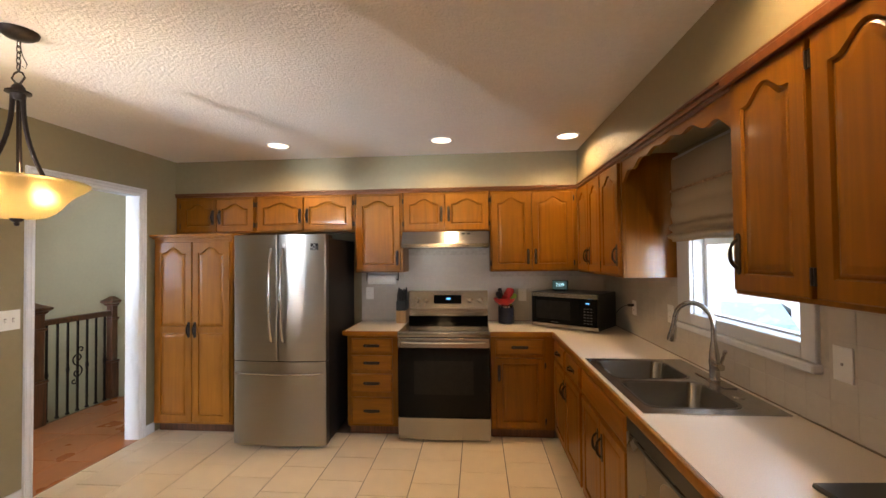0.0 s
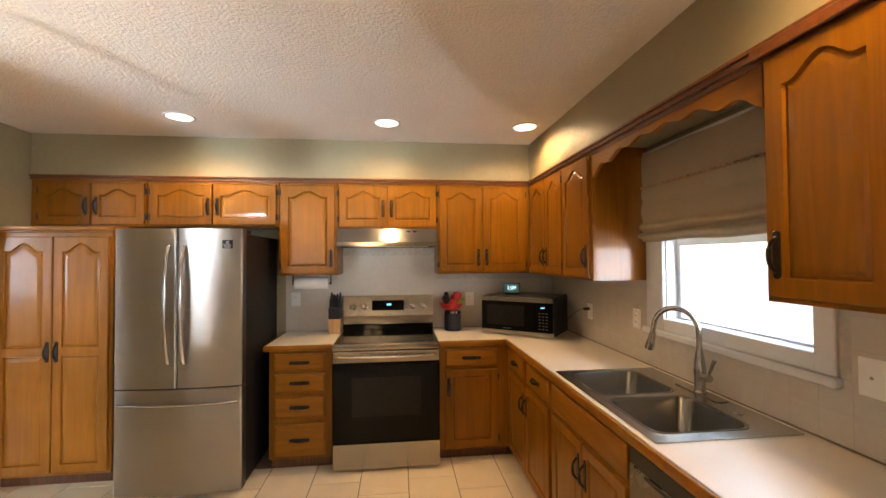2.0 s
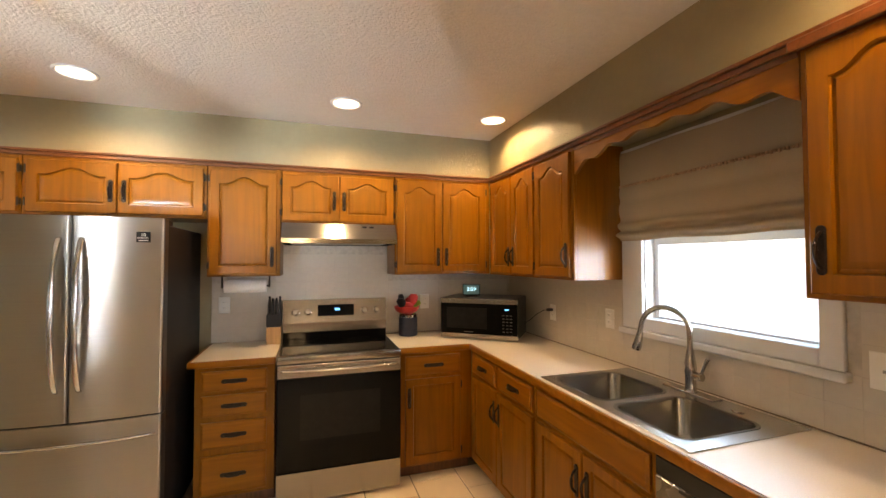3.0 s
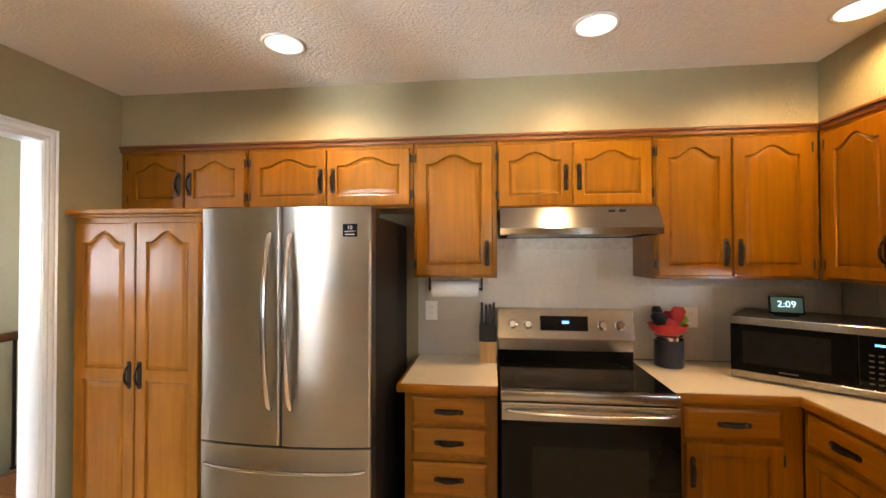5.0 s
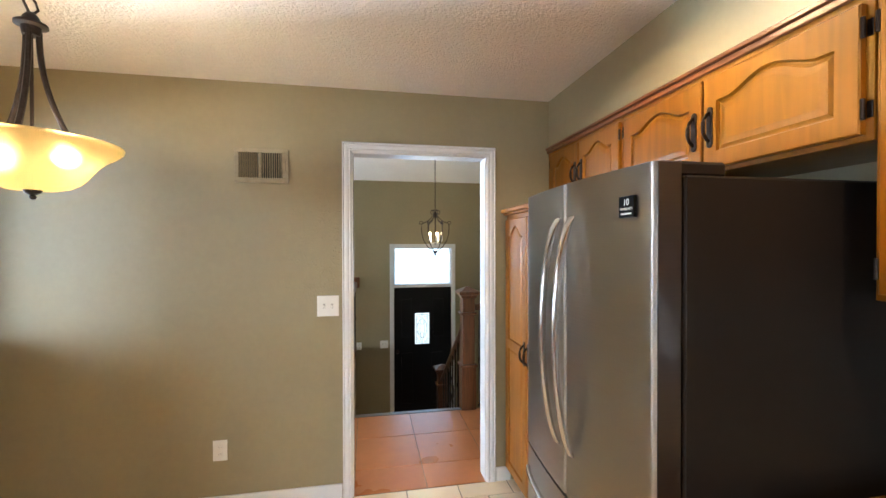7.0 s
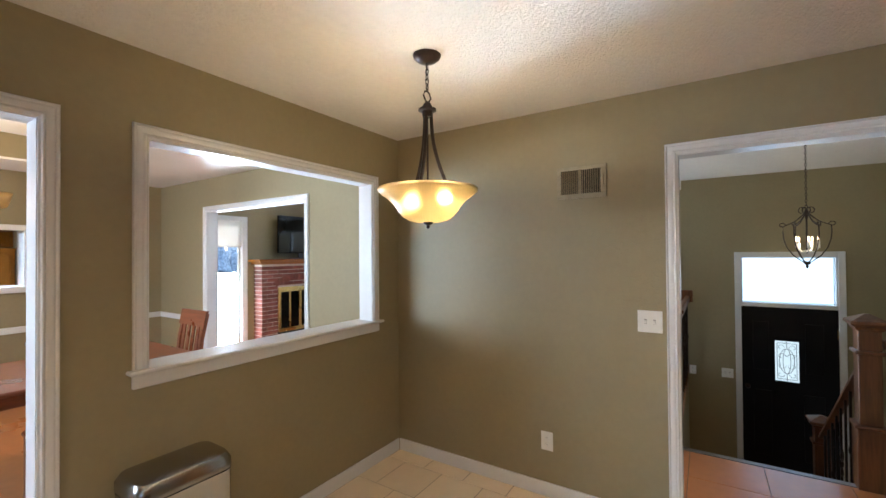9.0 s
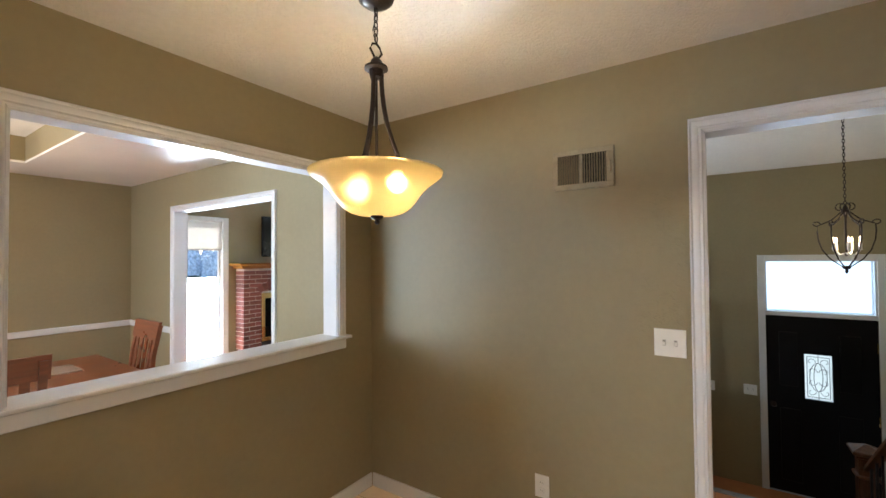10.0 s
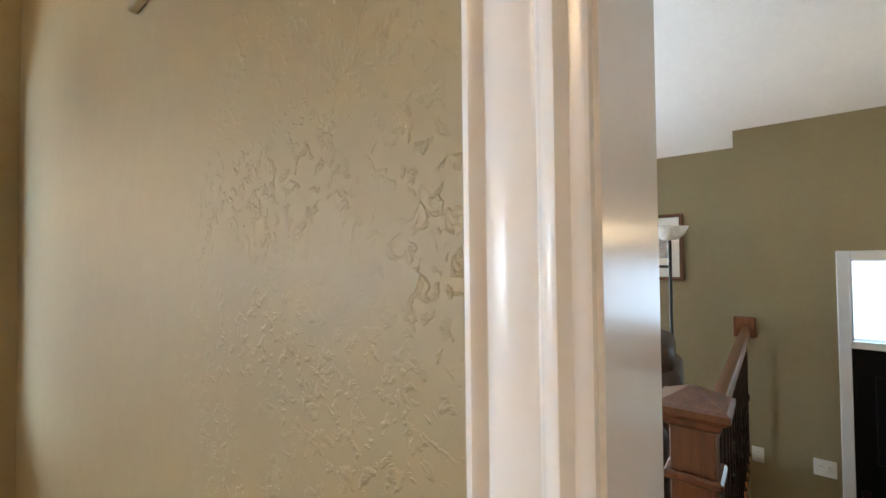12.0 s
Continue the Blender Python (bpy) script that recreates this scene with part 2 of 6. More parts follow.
def lathe(bm, profile, sides=24, centre=(0, 0, 0)):
    """A turned shape from (radius, height) pairs round the z axis."""
    rings = []
    for r, z in profile:
        if r < 1e-5:
            rings.append([bm.verts.new((centre[0], centre[1], centre[2] + z))] * sides)
        else:
            rings.append([bm.verts.new((centre[0] + r * math.cos(2 * math.pi * j / sides), centre[1] + r * math.sin(2 * math.pi * j / sides), centre[2] + z)) for j in range(sides)])
    for r0, r1 in zip(rings, rings[1:]):
        for j in range(sides):
            quad = []
            for v in (r0[j], r0[(j + 1) % sides], r1[(j + 1) % sides], r1[j]):
                if v not in quad:
                    quad.append(v)
            if len(quad) > 2:
                bm.faces.new(quad)


def prism(bm, outline, y0, y1):
    """A plate with the outline (x, z), from y0 to y1."""
    a = [bm.verts.new((x, y0, z)) for x, z in outline]
    c = [bm.verts.new((x, y1, z)) for x, z in outline]
    bm.faces.new(a)
    bm.faces.new(c[::-1])
    for i in range(len(a)):
        j = (i + 1) % len(a)
        bm.faces.new((a[j], a[i], c[i], c[j]))


def loft(bm, loops, cap=True):
    rings = [[bm.verts.new(p) for p in lp] for lp in loops]
    for a, c in zip(rings, rings[1:]):
        for i in range(len(a)):
            j = (i + 1) % len(a)
            bm.faces.new((a[i], a[j], c[j], c[i]))
    if cap:
        bm.faces.new(rings[-1])
    return rings


def part(name, bm, mat, parent=None, label="", smooth=False, kind=""):
    bmesh.ops.remove_doubles(bm, verts=bm.verts, dist=0.00002)
    bmesh.ops.recalc_face_normals(bm, faces=bm.faces)
    mesh = bpy.data.meshes.new(name)
    bm.to_mesh(mesh)
    bm.free()
    mesh.materials.append(mat)
    if smooth:
        mesh.shade_smooth()
        if smooth != "all":
            mesh.set_sharp_from_angle(angle=radians(38))
    ob = new(name, mesh)
    if parent is not None:
        ob.parent = parent
    if label:
        ob["label"] = label
    if kind:
        ob["kind"] = kind
    return ob


def boxes(name, mat, parent, *dims, bevel=0.0, label="", kind="", segments=1):
    bm = bmesh.new()
    for d in dims:
        box(bm, *d, bevel=bevel, segments=segments)
    return part(name, bm, mat, parent, label, smooth=segments > 1, kind=kind)


def thing(name, label, category, m=None, group="", kind=""):
    ob = new(name)
    ob.empty_display_size = 0.1
    if m is not None:
        ob.matrix_world = m
    return tagged(ob, label, category, group, kind)


def structure(name, mat, label, *dims, bevel=0.0, category=""):
    return tagged(boxes(name, mat, None, *dims, bevel=bevel), label, category or name.split("_")[0], kind="structure")

# ---- large structure ----
ROOM_TOP, WALL_W, WALL_E, WALL_N, WALL_S = 2.50, -2.85, 1.33, 4.11, 0.525
HALL_X = WALL_W - 0.12
structure("kitchen_subfloor", GROUT, "brown grout bed between cream floor tiles", (HALL_X, WALL_E, WALL_S - 0.12, WALL_N, -0.12, -0.004), category="floor")
structure("dining_floor", TERRACOTTA, "orange-brown floor of the dining room", (WALL_W, 1.95, -3.6, WALL_S - 0.12, -0.12, 0.0), category="floor")
structure("living_floor", TERRACOTTA, "orange-brown floor of the living room", (-6.87, WALL_W, -3.6, 2.42, -0.12, 0.0), category="floor")
structure("hall_subfloor", GROUT, "dark joints under the hall's terracotta tiles", (-4.05, HALL_X, 2.42, 4.40, -0.16, -0.004), category="floor")
structure("entry_floor", TERRACOTTA, "dark tiled entry floor at the foot of the stairs", (-6.67, -5.40, 2.36, 4.40, -1.2, -1.08), category="floor")
structure("lower_floor", TERRACOTTA, "dim floor of the lower level below the stairs", (-5.40, -2.97, 2.36, 4.40, -2.5, -2.4), category="floor")

structure("ceiling", CEILING, "white popcorn-textured kitchen ceiling", (HALL_X, WALL_E + 0.15, WALL_S - 0.12, WALL_N + 0.15, ROOM_TOP, ROOM_TOP + 0.1))
structure("soffit", SOFFIT, "olive textured bulkhead above the wall cabinets",
          (WALL_W, WALL_E, 3.79, WALL_N, 2.18, ROOM_TOP), (0.99, WALL_E, WALL_S, 3.79, 2.18, ROOM_TOP), category="bulkhead")
structure("wall_north", WALL, "north kitchen wall behind the cabinets", (HALL_X, WALL_E + 0.15, WALL_N, WALL_N + 0.15, -0.1, ROOM_TOP))
# east wall with the kitchen window
WY0, WY1, WZ0, WZ1 = 1.70, 2.52, 1.17, 2.02
structure("wall_east", WALL, "east kitchen wall round the sink window",
          (WALL_E, WALL_E + 0.15, WALL_S - 0.12, WY0, -0.1, ROOM_TOP), (WALL_E, WALL_E + 0.15, WY1, WALL_N, -0.1, ROOM_TOP),
          (WALL_E, WALL_E + 0.15, WY0, WY1, -0.1, WZ0), (WALL_E, WALL_E + 0.15, WY0, WY1, WZ1, ROOM_TOP))
# west wall with the hall doorway
DY0, DY1, DZ = 2.510, 3.354, 2.112
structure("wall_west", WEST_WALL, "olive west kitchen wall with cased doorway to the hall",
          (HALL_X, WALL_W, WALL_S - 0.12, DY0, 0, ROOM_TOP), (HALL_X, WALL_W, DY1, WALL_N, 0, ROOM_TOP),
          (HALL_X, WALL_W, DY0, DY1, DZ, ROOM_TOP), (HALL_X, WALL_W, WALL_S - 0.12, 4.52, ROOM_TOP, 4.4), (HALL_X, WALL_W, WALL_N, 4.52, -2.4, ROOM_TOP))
# south wall with pass-through and doorway
PX0, PX1, PZ0, PZ1 = -2.535, -1.075, 1.076, 2.10
SX0, SX1 = -0.71, 0.583
SB = WALL_S - 0.12
structure("wall_south", WALL, "olive south kitchen wall with pass-through and wide doorway",
          (WALL_W, PX0, SB, WALL_S, 0, ROOM_TOP), (PX0, PX1, SB, WALL_S, 0, PZ0 - 0.02), (PX0, PX1, SB, WALL_S, PZ1, ROOM_TOP),
          (PX1, SX0, SB, WALL_S, 0, ROOM_TOP), (SX0, SX1, SB, WALL_S, PZ1, ROOM_TOP), (SX1, WALL_E, SB, WALL_S, 0, ROOM_TOP))
# dining room
structure("dining_ceiling", PLAIN_WHITE, "white dining room ceiling with a raised tray",
          (-2.97, -1.76, -3.72, SB, ROOM_TOP, ROOM_TOP + 0.02), (0.9, 2.05, -3.72, SB, ROOM_TOP, ROOM_TOP + 0.02),
          (-1.76, 0.9, -1.22, SB, ROOM_TOP, ROOM_TOP + 0.02), (-1.76, 0.9, -3.72, -2.9, ROOM_TOP, ROOM_TOP + 0.02),
          (-1.9, 1.0, -3.0, -1.1, ROOM_TOP + 0.25, ROOM_TOP + 0.33), category="ceiling")
structure("dining_tray_side", WALL, "olive sides of the raised dining ceiling tray",
          (-1.84, -1.76, -2.9, -1.22, ROOM_TOP + 0.02, ROOM_TOP + 0.25), (0.9, 0.98, -2.9, -1.22, ROOM_TOP + 0.02, ROOM_TOP + 0.25),
          (-1.84, 0.98, -1.22, -1.14, ROOM_TOP + 0.02, ROOM_TOP + 0.25), (-1.84, 0.98, -2.98, -2.9, ROOM_TOP + 0.02, ROOM_TOP + 0.25), category="ceiling")
LY0, LY1, LZ = -2.42, -0.63, 2.10
structure("dining_wall_west", WALL, "dining room west wall with a wide cased opening",
          (HALL_X, WALL_W, -3.6, LY0, 0, ROOM_TOP), (HALL_X, WALL_W, LY1, SB, 0, ROOM_TOP), (HALL_X, WALL_W, LY0, LY1, LZ, ROOM_TOP), (HALL_X, WALL_W, -3.6, SB, ROOM_TOP, 4.4), category="wall")
structure("dining_wall_east", WALL, "dining room east wall with a window",
          (1.90, 2.05, -3.6, -3.25, 0, ROOM_TOP), (1.90, 2.05, -0.55, SB, 0, ROOM_TOP), (1.90, 2.05, -3.25, -0.55, 0, 0.8), (1.90, 2.05, -3.25, -0.55, 2.05, ROOM_TOP), category="wall")
structure("dining_wall_north", WALL, "dining side of the wall beside the kitchen", (WALL_E + 0.15, 1.90, SB, WALL_S, 0, ROOM_TOP), category="wall")
GX0, GX1 = -4.03, -3.35
structure("house_wall_south", WALL, "south wall of dining and living rooms round a glazed door",
          (GX1, 2.05, -3.75, -3.6, 0, ROOM_TOP), (-6.87, GX0, -3.75, -3.6, 0, 4.4), (GX0, GX1, -3.75, -3.6, 2.17, 4.4), (GX1, HALL_X, -3.75, -3.6, ROOM_TOP, 4.4), category="wall")
# living room and entry
structure("living_wall_west", WALL, "living room west wall with a wide window",
          (-7.02, -6.87, -3.75, -1.6, -0.1, 2.6), (-7.02, -6.87, 0.4, 2.36, -0.1, 2.6), (-7.02, -6.87, -1.6, 0.4, -0.1, 0.8), (-7.02, -6.87, -1.6, 0.4, 2.2, 2.6), category="wall")
FY0, FY1 = 3.00, 3.915
structure("entry_wall_west", WALL, "olive entry wall round the black front door",
          (-6.82, -6.67, 2.36, FY0, -1.2, 2.65), (-6.82, -6.67, FY1, 4.52, -1.2, 2.65), (-6.82, -6.67, FY0, FY1, 1.50, 2.65), (-6.868, -6.822, 2.362, 2.40, -1.2, 2.6), category="wall")
structure("entry_wall_north", WALL, "north wall of the stairwell", (-6.82, HALL_X, 4.40, 4.52, -2.5, 4.4), category="wall")
structure("stairwell_wall", WALL, "wall under the living room edge beside the stairs", (-6.67, -2.97, 2.36, 2.42, -2.5, -0.12), category="wall")
bm = bmesh.new()
prism(bm, [(-7.1, 2.338), (-2.85, 4.336), (-2.85, 4.45), (-7.1, 2.45)], -3.75, 4.52)
tagged(part("living_ceiling", bm, PLAIN_WHITE), "white sloping ceiling over living room and entry", "ceiling", kind="structure")
structure("ground", DAY_GROUND, "sunlit pale ground round the house", (-400, -7.02, -400, 400, -1.4, -1.2), (2.05, 400, -400, 400, -1.4, -1.2), (-7.02, 2.05, -400, -3.75, -1.4, -1.2), (-7.02, 2.05, 4.52, 400, -1.4, -1.2))


# casings, jambs, baseboards
def casing(name, label, m, width, height, depth, sill=0.0, w=0.063):
    """Casing and jamb of an opening; local x along the wall from 0 to width, front face at y=0 towards -y, wall behind it."""
    t = thing(name, label, "trim", m, kind="structure")
    profile = ((0, 0), (0, 0.006), (0.04, 0.0085), (0.12, 0.0105), (0.155, 0.0145), (0.19, 0.0172), (0.25, 0.018), (0.31, 0.0163), (0.345, 0.0128), (0.365, 0.0122),
               (0.395, 0.0136), (0.48, 0.0153), (0.58, 0.0164), (0.69, 0.0164), (0.765, 0.0150), (0.80, 0.0134), (0.822, 0.0142), (0.85, 0.0178), (0.90, 0.020),
               (0.955, 0.0196), (0.99, 0.0172), (1, 0.013), (1, 0))
    for front in (True, False):
        def at(x, o, z):
            return (x, -o if front else depth + o, z)
        ends = ((lambda f: -f * w, lambda f: -f * w, "casing_side"), (lambda f: width + f * w, lambda f: width + f * w, "casing_side"), (lambda f: -f * w, lambda f: width + f * w, "casing_head"))
        for a, c, called in ends:
            bm = bmesh.new()
            low = [at(a(f), o, height + f * w if called == "casing_head" else sill) for f, o in profile]
            high = [at(c(f), o, height + f * w) for f, o in profile]
            loft(bm, [low, high], cap=False)
            bmesh.ops.recalc_face_normals(bm, faces=bm.faces)
            part(called, bm, TRIM, t, smooth=True)
    boxes("jamb", TRIM, t, (0, 0.003, 0.0, depth, sill, height))
    boxes("jamb", TRIM, t, (width - 0.003, width, 0.0, depth, sill, height))
    boxes("jamb_head", TRIM, t, (0.003, width - 0.003, 0.0, depth, height - 0.003, height))
    return t


EAST_FACE = pose(WALL_W, DY0, 0, 0, 0, 90)      # wall seen from the east: local x runs north
casing("doorway_trim_hall", "white casing of the hall doorway", EAST_FACE, DY1 - DY0, DZ, 0.12)
casing("doorway_trim_living", "white casing between dining and living room", pose(WALL_W, LY0, 0, 0, 0, 90), LY1 - LY0, LZ, 0.12)
casing("doorway_trim_dining", "white casing of the dining doorway", pose(SX1, WALL_S, 0, 0, 0, 180), SX1 - SX0, PZ1, 0.12)
pt = casing("pass_through_trim", "white casing and sill of the pass-through", pose(PX1, WALL_S, 0, 0, 0, 180), PX1 - PX0, PZ1, 0.12, sill=PZ0)
boxes("sill", TRIM, pt, (-0.085, PX1 - PX0 + 0.095, -0.045, 0.16, PZ0 - 0.02, PZ0), bevel=0.006)
boxes("apron", TRIM, pt, (-0.066, PX1 - PX0 + 0.066, -0.018, -0.001, PZ0 - 0.083, PZ0 - 0.02), bevel=0.004)
bb = thing("baseboard", "white baseboards along the kitchen walls", "baseboard", kind="structure")
for d in ((WALL_W, WALL_W + 0.014, 0.54, DY0 - 0.067, 0, 0.09), (WALL_W, WALL_W + 0.014, DY1 + 0.067, 3.52, 0, 0.09), (WALL_W + 0.014, SX0 - 0.067, WALL_S, WALL_S + 0.014, 0, 0.09)):
    boxes("board", TRIM, bb, d, bevel=0.003)

# ---- cabinets ----
def outline(x0, x1, z0, z1, rise, k=22):
    """Loop of a door panel whose top edge swells into an arch."""
    pts = [(x0, z0), (x1, z0), (x1, z1 - rise)]
    for i in range(1, k):
        u = 1 - 2 * i / k
        w = 0.0 if abs(u) > 0.78 else (0.5 * (1 + math.cos(math.pi * u / 0.78))) ** 0.8
        pts.append((x0 + (u + 1) / 2 * (x1 - x0), z1 - rise + rise * w))
    return pts + [(x0, z1 - rise)]


def ring(bm, loop_a, ya, loop_b, yb):
    a = [bm.verts.new((x, ya, z)) for x, z in loop_a]
    c = [bm.verts.new((x, yb, z)) for x, z in loop_b]
    for i in range(len(a)):
        j = (i + 1) % len(a)
        bm.faces.new((a[i], a[j], c[j], c[i]))
    return c


def pull(parent, x, y, z, upright=True, length=0.142):
    """A dark bronze handle: a long rounded backplate with a short bow standing off it; the face is at y."""
    def at(along, across, out):
        return (x + across, y - out, z + along) if upright else (x + along, y - out, z + across)
    bm = bmesh.new()
    loops = []
    for grow, out in ((0.0, 0.0), (0.0, 0.003), (-0.0025, 0.0045)):
        r, h = 0.0125 + grow, length / 2 - 0.0125
        loop = []
        for s in (1, -1):
            for k in range(6):
                a = math.pi * k / 5
                loop.append(at(s * (h + r * math.sin(a)), s * r * math.cos(a), out))
        loops.append(loop)
    loft(bm, loops)
    bmesh.ops.recalc_face_normals(bm, faces=bm.faces)
    plate_ob = part("handle", bm, BRONZE, parent, "dark bronze handle with backplate")
    bm = bmesh.new()
    pts = []
    for i in range(13):
        s = -1 + 2 * i / 12
        pts.append(at(s * length * 0.35, 0, 0.003 + 0.025 * (1 - abs(s) ** 3.0)))
    tube(bm, pts, 0.0045, 8, flat=1.5)
    part("bow", bm, BRONZE, plate_ob, smooth=True)
    return plate_ob


def panel_door(parent, x0, x1, z0, z1, y, rise=0.05, grip=None, hinge=None, mat=None, rails=1, stile=0.055):
    """Framed door with raised panel, its face at y - 0.02. grip: (x, z) of the handle. rails=2 gives an upper and a lower panel."""
    mat = mat or OAK
    f, t = y - 0.02, 0.02
    spans = [(z0 + stile, z1 - stile * 0.8, rise)]
    if rails == 2:
        zm = z0 + 0.51 * (z1 - z0)
        spans = [(z0 + stile, zm - stile / 2, 0.0), (zm + stile / 2, z1 - stile * 0.8, rise)]
    bm = bmesh.new()
    cuts = [z0] + ([0.5 * (spans[0][1] + spans[1][0])] if rails == 2 else []) + [z1]
    panels = []
    for i, (a, c, r) in enumerate(spans):
        inner = outline(x0 + stile, x1 - stile, a, c, r)
        lo, hi = cuts[i], cuts[i + 1]
        outer = [(x0, lo), (x1, lo), (x1, hi)] + [(x0 + (px - x0 - stile) / (x1 - x0 - 2 * stile) * (x1 - x0), hi) for px, pz in inner[3:-1]] + [(x0, hi)]
        e = 0.004
        soft = [(min(max(px, x0 + e), x1 - e), min(max(pz, z0 + e), z1 - e)) for px, pz in outer]
        ring(bm, outer, f + t, outer, f + e)
        ring(bm, outer, f + e, soft, f)
        ring(bm, soft, f, inner, f)
        deep = outline(x0 + stile + 0.004, x1 - stile - 0.004, a + 0.004, c - 0.004, r)
        ring(bm, inner, f, deep, f + 0.010)
        panels.append((a, c, r))
    door = part("door", bm, mat, parent)
    for a, c, r in panels:
        bm = bmesh.new()
        def lp(d):
            return outline(x0 + stile + d, x1 - stile - d, a + d, c - d, r)
        ring(bm, lp(0.002), f + 0.011, lp(0.008), f + 0.010)
        ring(bm, lp(0.008), f + 0.010, lp(0.017), f + 0.0042)
        ring(bm, lp(0.017), f + 0.0042, lp(0.036), f + 0.002)
        bm.faces.new([bm.verts.new((px, f + 0.002, pz)) for px, pz in lp(0.036)])
        part("panel", bm, mat, door)
    if grip:
        pull(door, grip[0], f, grip[1])
    if hinge:
        for hz in (z0 + 0.06, z1 - 0.06):
            bm = bmesh.new()
            hx = x0 - 0.004 if hinge == "a" else x1 + 0.004
            tube(bm, [(hx, f + 0.004, hz - 0.025), (hx, f + 0.004, hz + 0.025)], 0.005, 6)
            box(bm, min(hx, hx + (-0.012 if hinge == "a" else 0.012)), max(hx, hx + (-0.012 if hinge == "a" else 0.012)), y - 0.003, y - 0.001, hz - 0.02, hz + 0.02)
            part("hinge", bm, BRONZE, door)
    return door


def drawer(parent, x0, x1, z0, z1, y, mat=None, handle=True):
    f = y - 0.02
    bm = bmesh.new()
    a = [(x0, z0), (x1, z0), (x1, z1), (x0, z1)]
    def inset(d):
        return [(x0 + d, z0 + d), (x1 - d, z0 + d), (x1 - d, z1 - d), (x0 + d, z1 - d)]
    ring(bm, a, y - 0.001, a, f + 0.008)
    ring(bm, a, f + 0.008, inset(0.012), f + 0.001)
    ring(bm, inset(0.012), f + 0.001, inset(0.016), f)
    bm.faces.new([bm.verts.new((px, f, pz)) for px, pz in inset(0.016)])
    d = part("drawer", bm, mat or OAK_RAIL, parent)
    if handle:
        pull(d, (x0 + x1) / 2, f, (z0 + z1) / 2, upright=False, length=0.145)
    return d


def carcass(name, label, m, width, z0, z1, depth, group, mat=None, toe=0.0, category="cabinet", inner=None):
    """Cabinet box: local x from 0 to width, front frame at y=0, back at y=depth."""
    c = thing(name, label, category, m, group)
    mat = mat or OAK
    boxes("body", mat, c, (0.002, width - 0.002, 0.02, depth, z0 + toe, inner or z1))
    boxes("face_frame", mat, c, (0.002, width - 0.002, 0, 0.02, z0 + toe, z1), bevel=0.002)
    if toe:
        boxes("toe_kick", DARK_WOOD, c, (0.002, width - 0.002, 0.07, 0.085, z0, z0 + toe))
    return c


FACE_N, FACE_E = 3.79, 0.99
UP = "honey oak wall cabinets"


def upper_north(x0, x1, z0, doors, label):
    c = carcass("wall_cabinet", label, pose(x0, FACE_N, 0), x1 - x0, z0, 2.18, WALL_N - FACE_N, UP)
    for a, d, side in doors:
        short = z0 > 1.6
        gx = (d - 0.03) if side == "r" else (a + 0.03)
        gz = z0 + 0.02 + (0.5 * (2.13 - z0) if short else 0.115)
        panel_door(c, a - x0, d - x0, z0 + 0.016, 2.128, 0, 0.045 if short else 0.05, grip=(gx - x0, gz - (0.03 if short else 0)), hinge="a" if side == "r" else "b")
    return c


upper_north(-2.848, -2.035, 1.795, [(-2.79, -2.43, "r"), (-2.42, -2.05, "l")], "short honey oak wall cabinet above the pantry")
upper_north(-2.035, -1.06, 1.795, [(-2.01, -1.56, "r"), (-1.55, -1.08, "l")], "short honey oak wall cabinet above the refrigerator")
upper_north(-1.06, -0.602, 1.41, [(-1.042, -0.628, "r")], "tall single-door honey oak wall cabinet beside the range hood")
upper_north(-0.602, 0.20, 1.78, [(-0.595, -0.213, "r"), (-0.205, 0.19, "l")], "short honey oak wall cabinet above the range hood")
upper_north(0.20, 0.988, 1.41, [(0.216, 0.572, "r"), (0.580, 0.945, "l")], "tall two-door honey oak wall cabinet in the corner")


def upper_east(y1, y0, doors, label):
    c = carcass("wall_cabinet", label, pose(FACE_E, y1, 0, 0, 0, -90), y1 - y0, 1.405, 2.18, WALL_E - FACE_E, UP)
    for hi, lo, side in doors:
        a, d = y1 - hi, y1 - lo
        gx = (d - 0.03) if side == "r" else (a + 0.03)
        panel_door(c, a, d, 1.421, 2.128, 0, 0.05, grip=(gx, 1.545), hinge="a" if side == "r" else "b")
    return c


upper_east(3.788, 2.665, [(3.735, 3.395, "r"), (3.385, 3.08, "l"), (3.06, 2.69, "r")], "three-door honey oak wall cabinet beside the window")
upper_east(1.555, 0.53, [(1.530, 1.205, "l"), (1.185, 0.87, "r"), (0.86, 0.56, "l")], "honey oak wall cabinet over the counter's end")

OAK_DARK = material("dark_oak_moulding", (0.15, 0.045, 0.010), 0.35, coat=0.25, grain=(3.0, 42, 42), spread=0.25, distort=0.6)
crown = thing("cabinet_crown", "dark-stained oak moulding along the cabinet tops", "trim", kind="structure")
boxes("moulding", OAK_DARK, crown, (WALL_W + 0.002, 0.99, FACE_N - 0.014, FACE_N - 0.001, 2.150, 2.172), (WALL_W + 0.002, 0.99, FACE_N - 0.024, FACE_N - 0.001, 2.172, 2.188), bevel=0.003)
boxes("moulding", OAK_DARK, crown, (FACE_E - 0.014, FACE_E - 0.001, 0.53, FACE_N - 0.026, 2.150, 2.172), (FACE_E - 0.024, FACE_E - 0.001, 0.53, FACE_N - 0.026, 2.172, 2.188), bevel=0.003)
boxes("moulding", OAK_DARK, crown, (FACE_E - 0.034, FACE_E - 0.0145, 0.53, 1.57, 2.136, 2.1715), bevel=0.004)

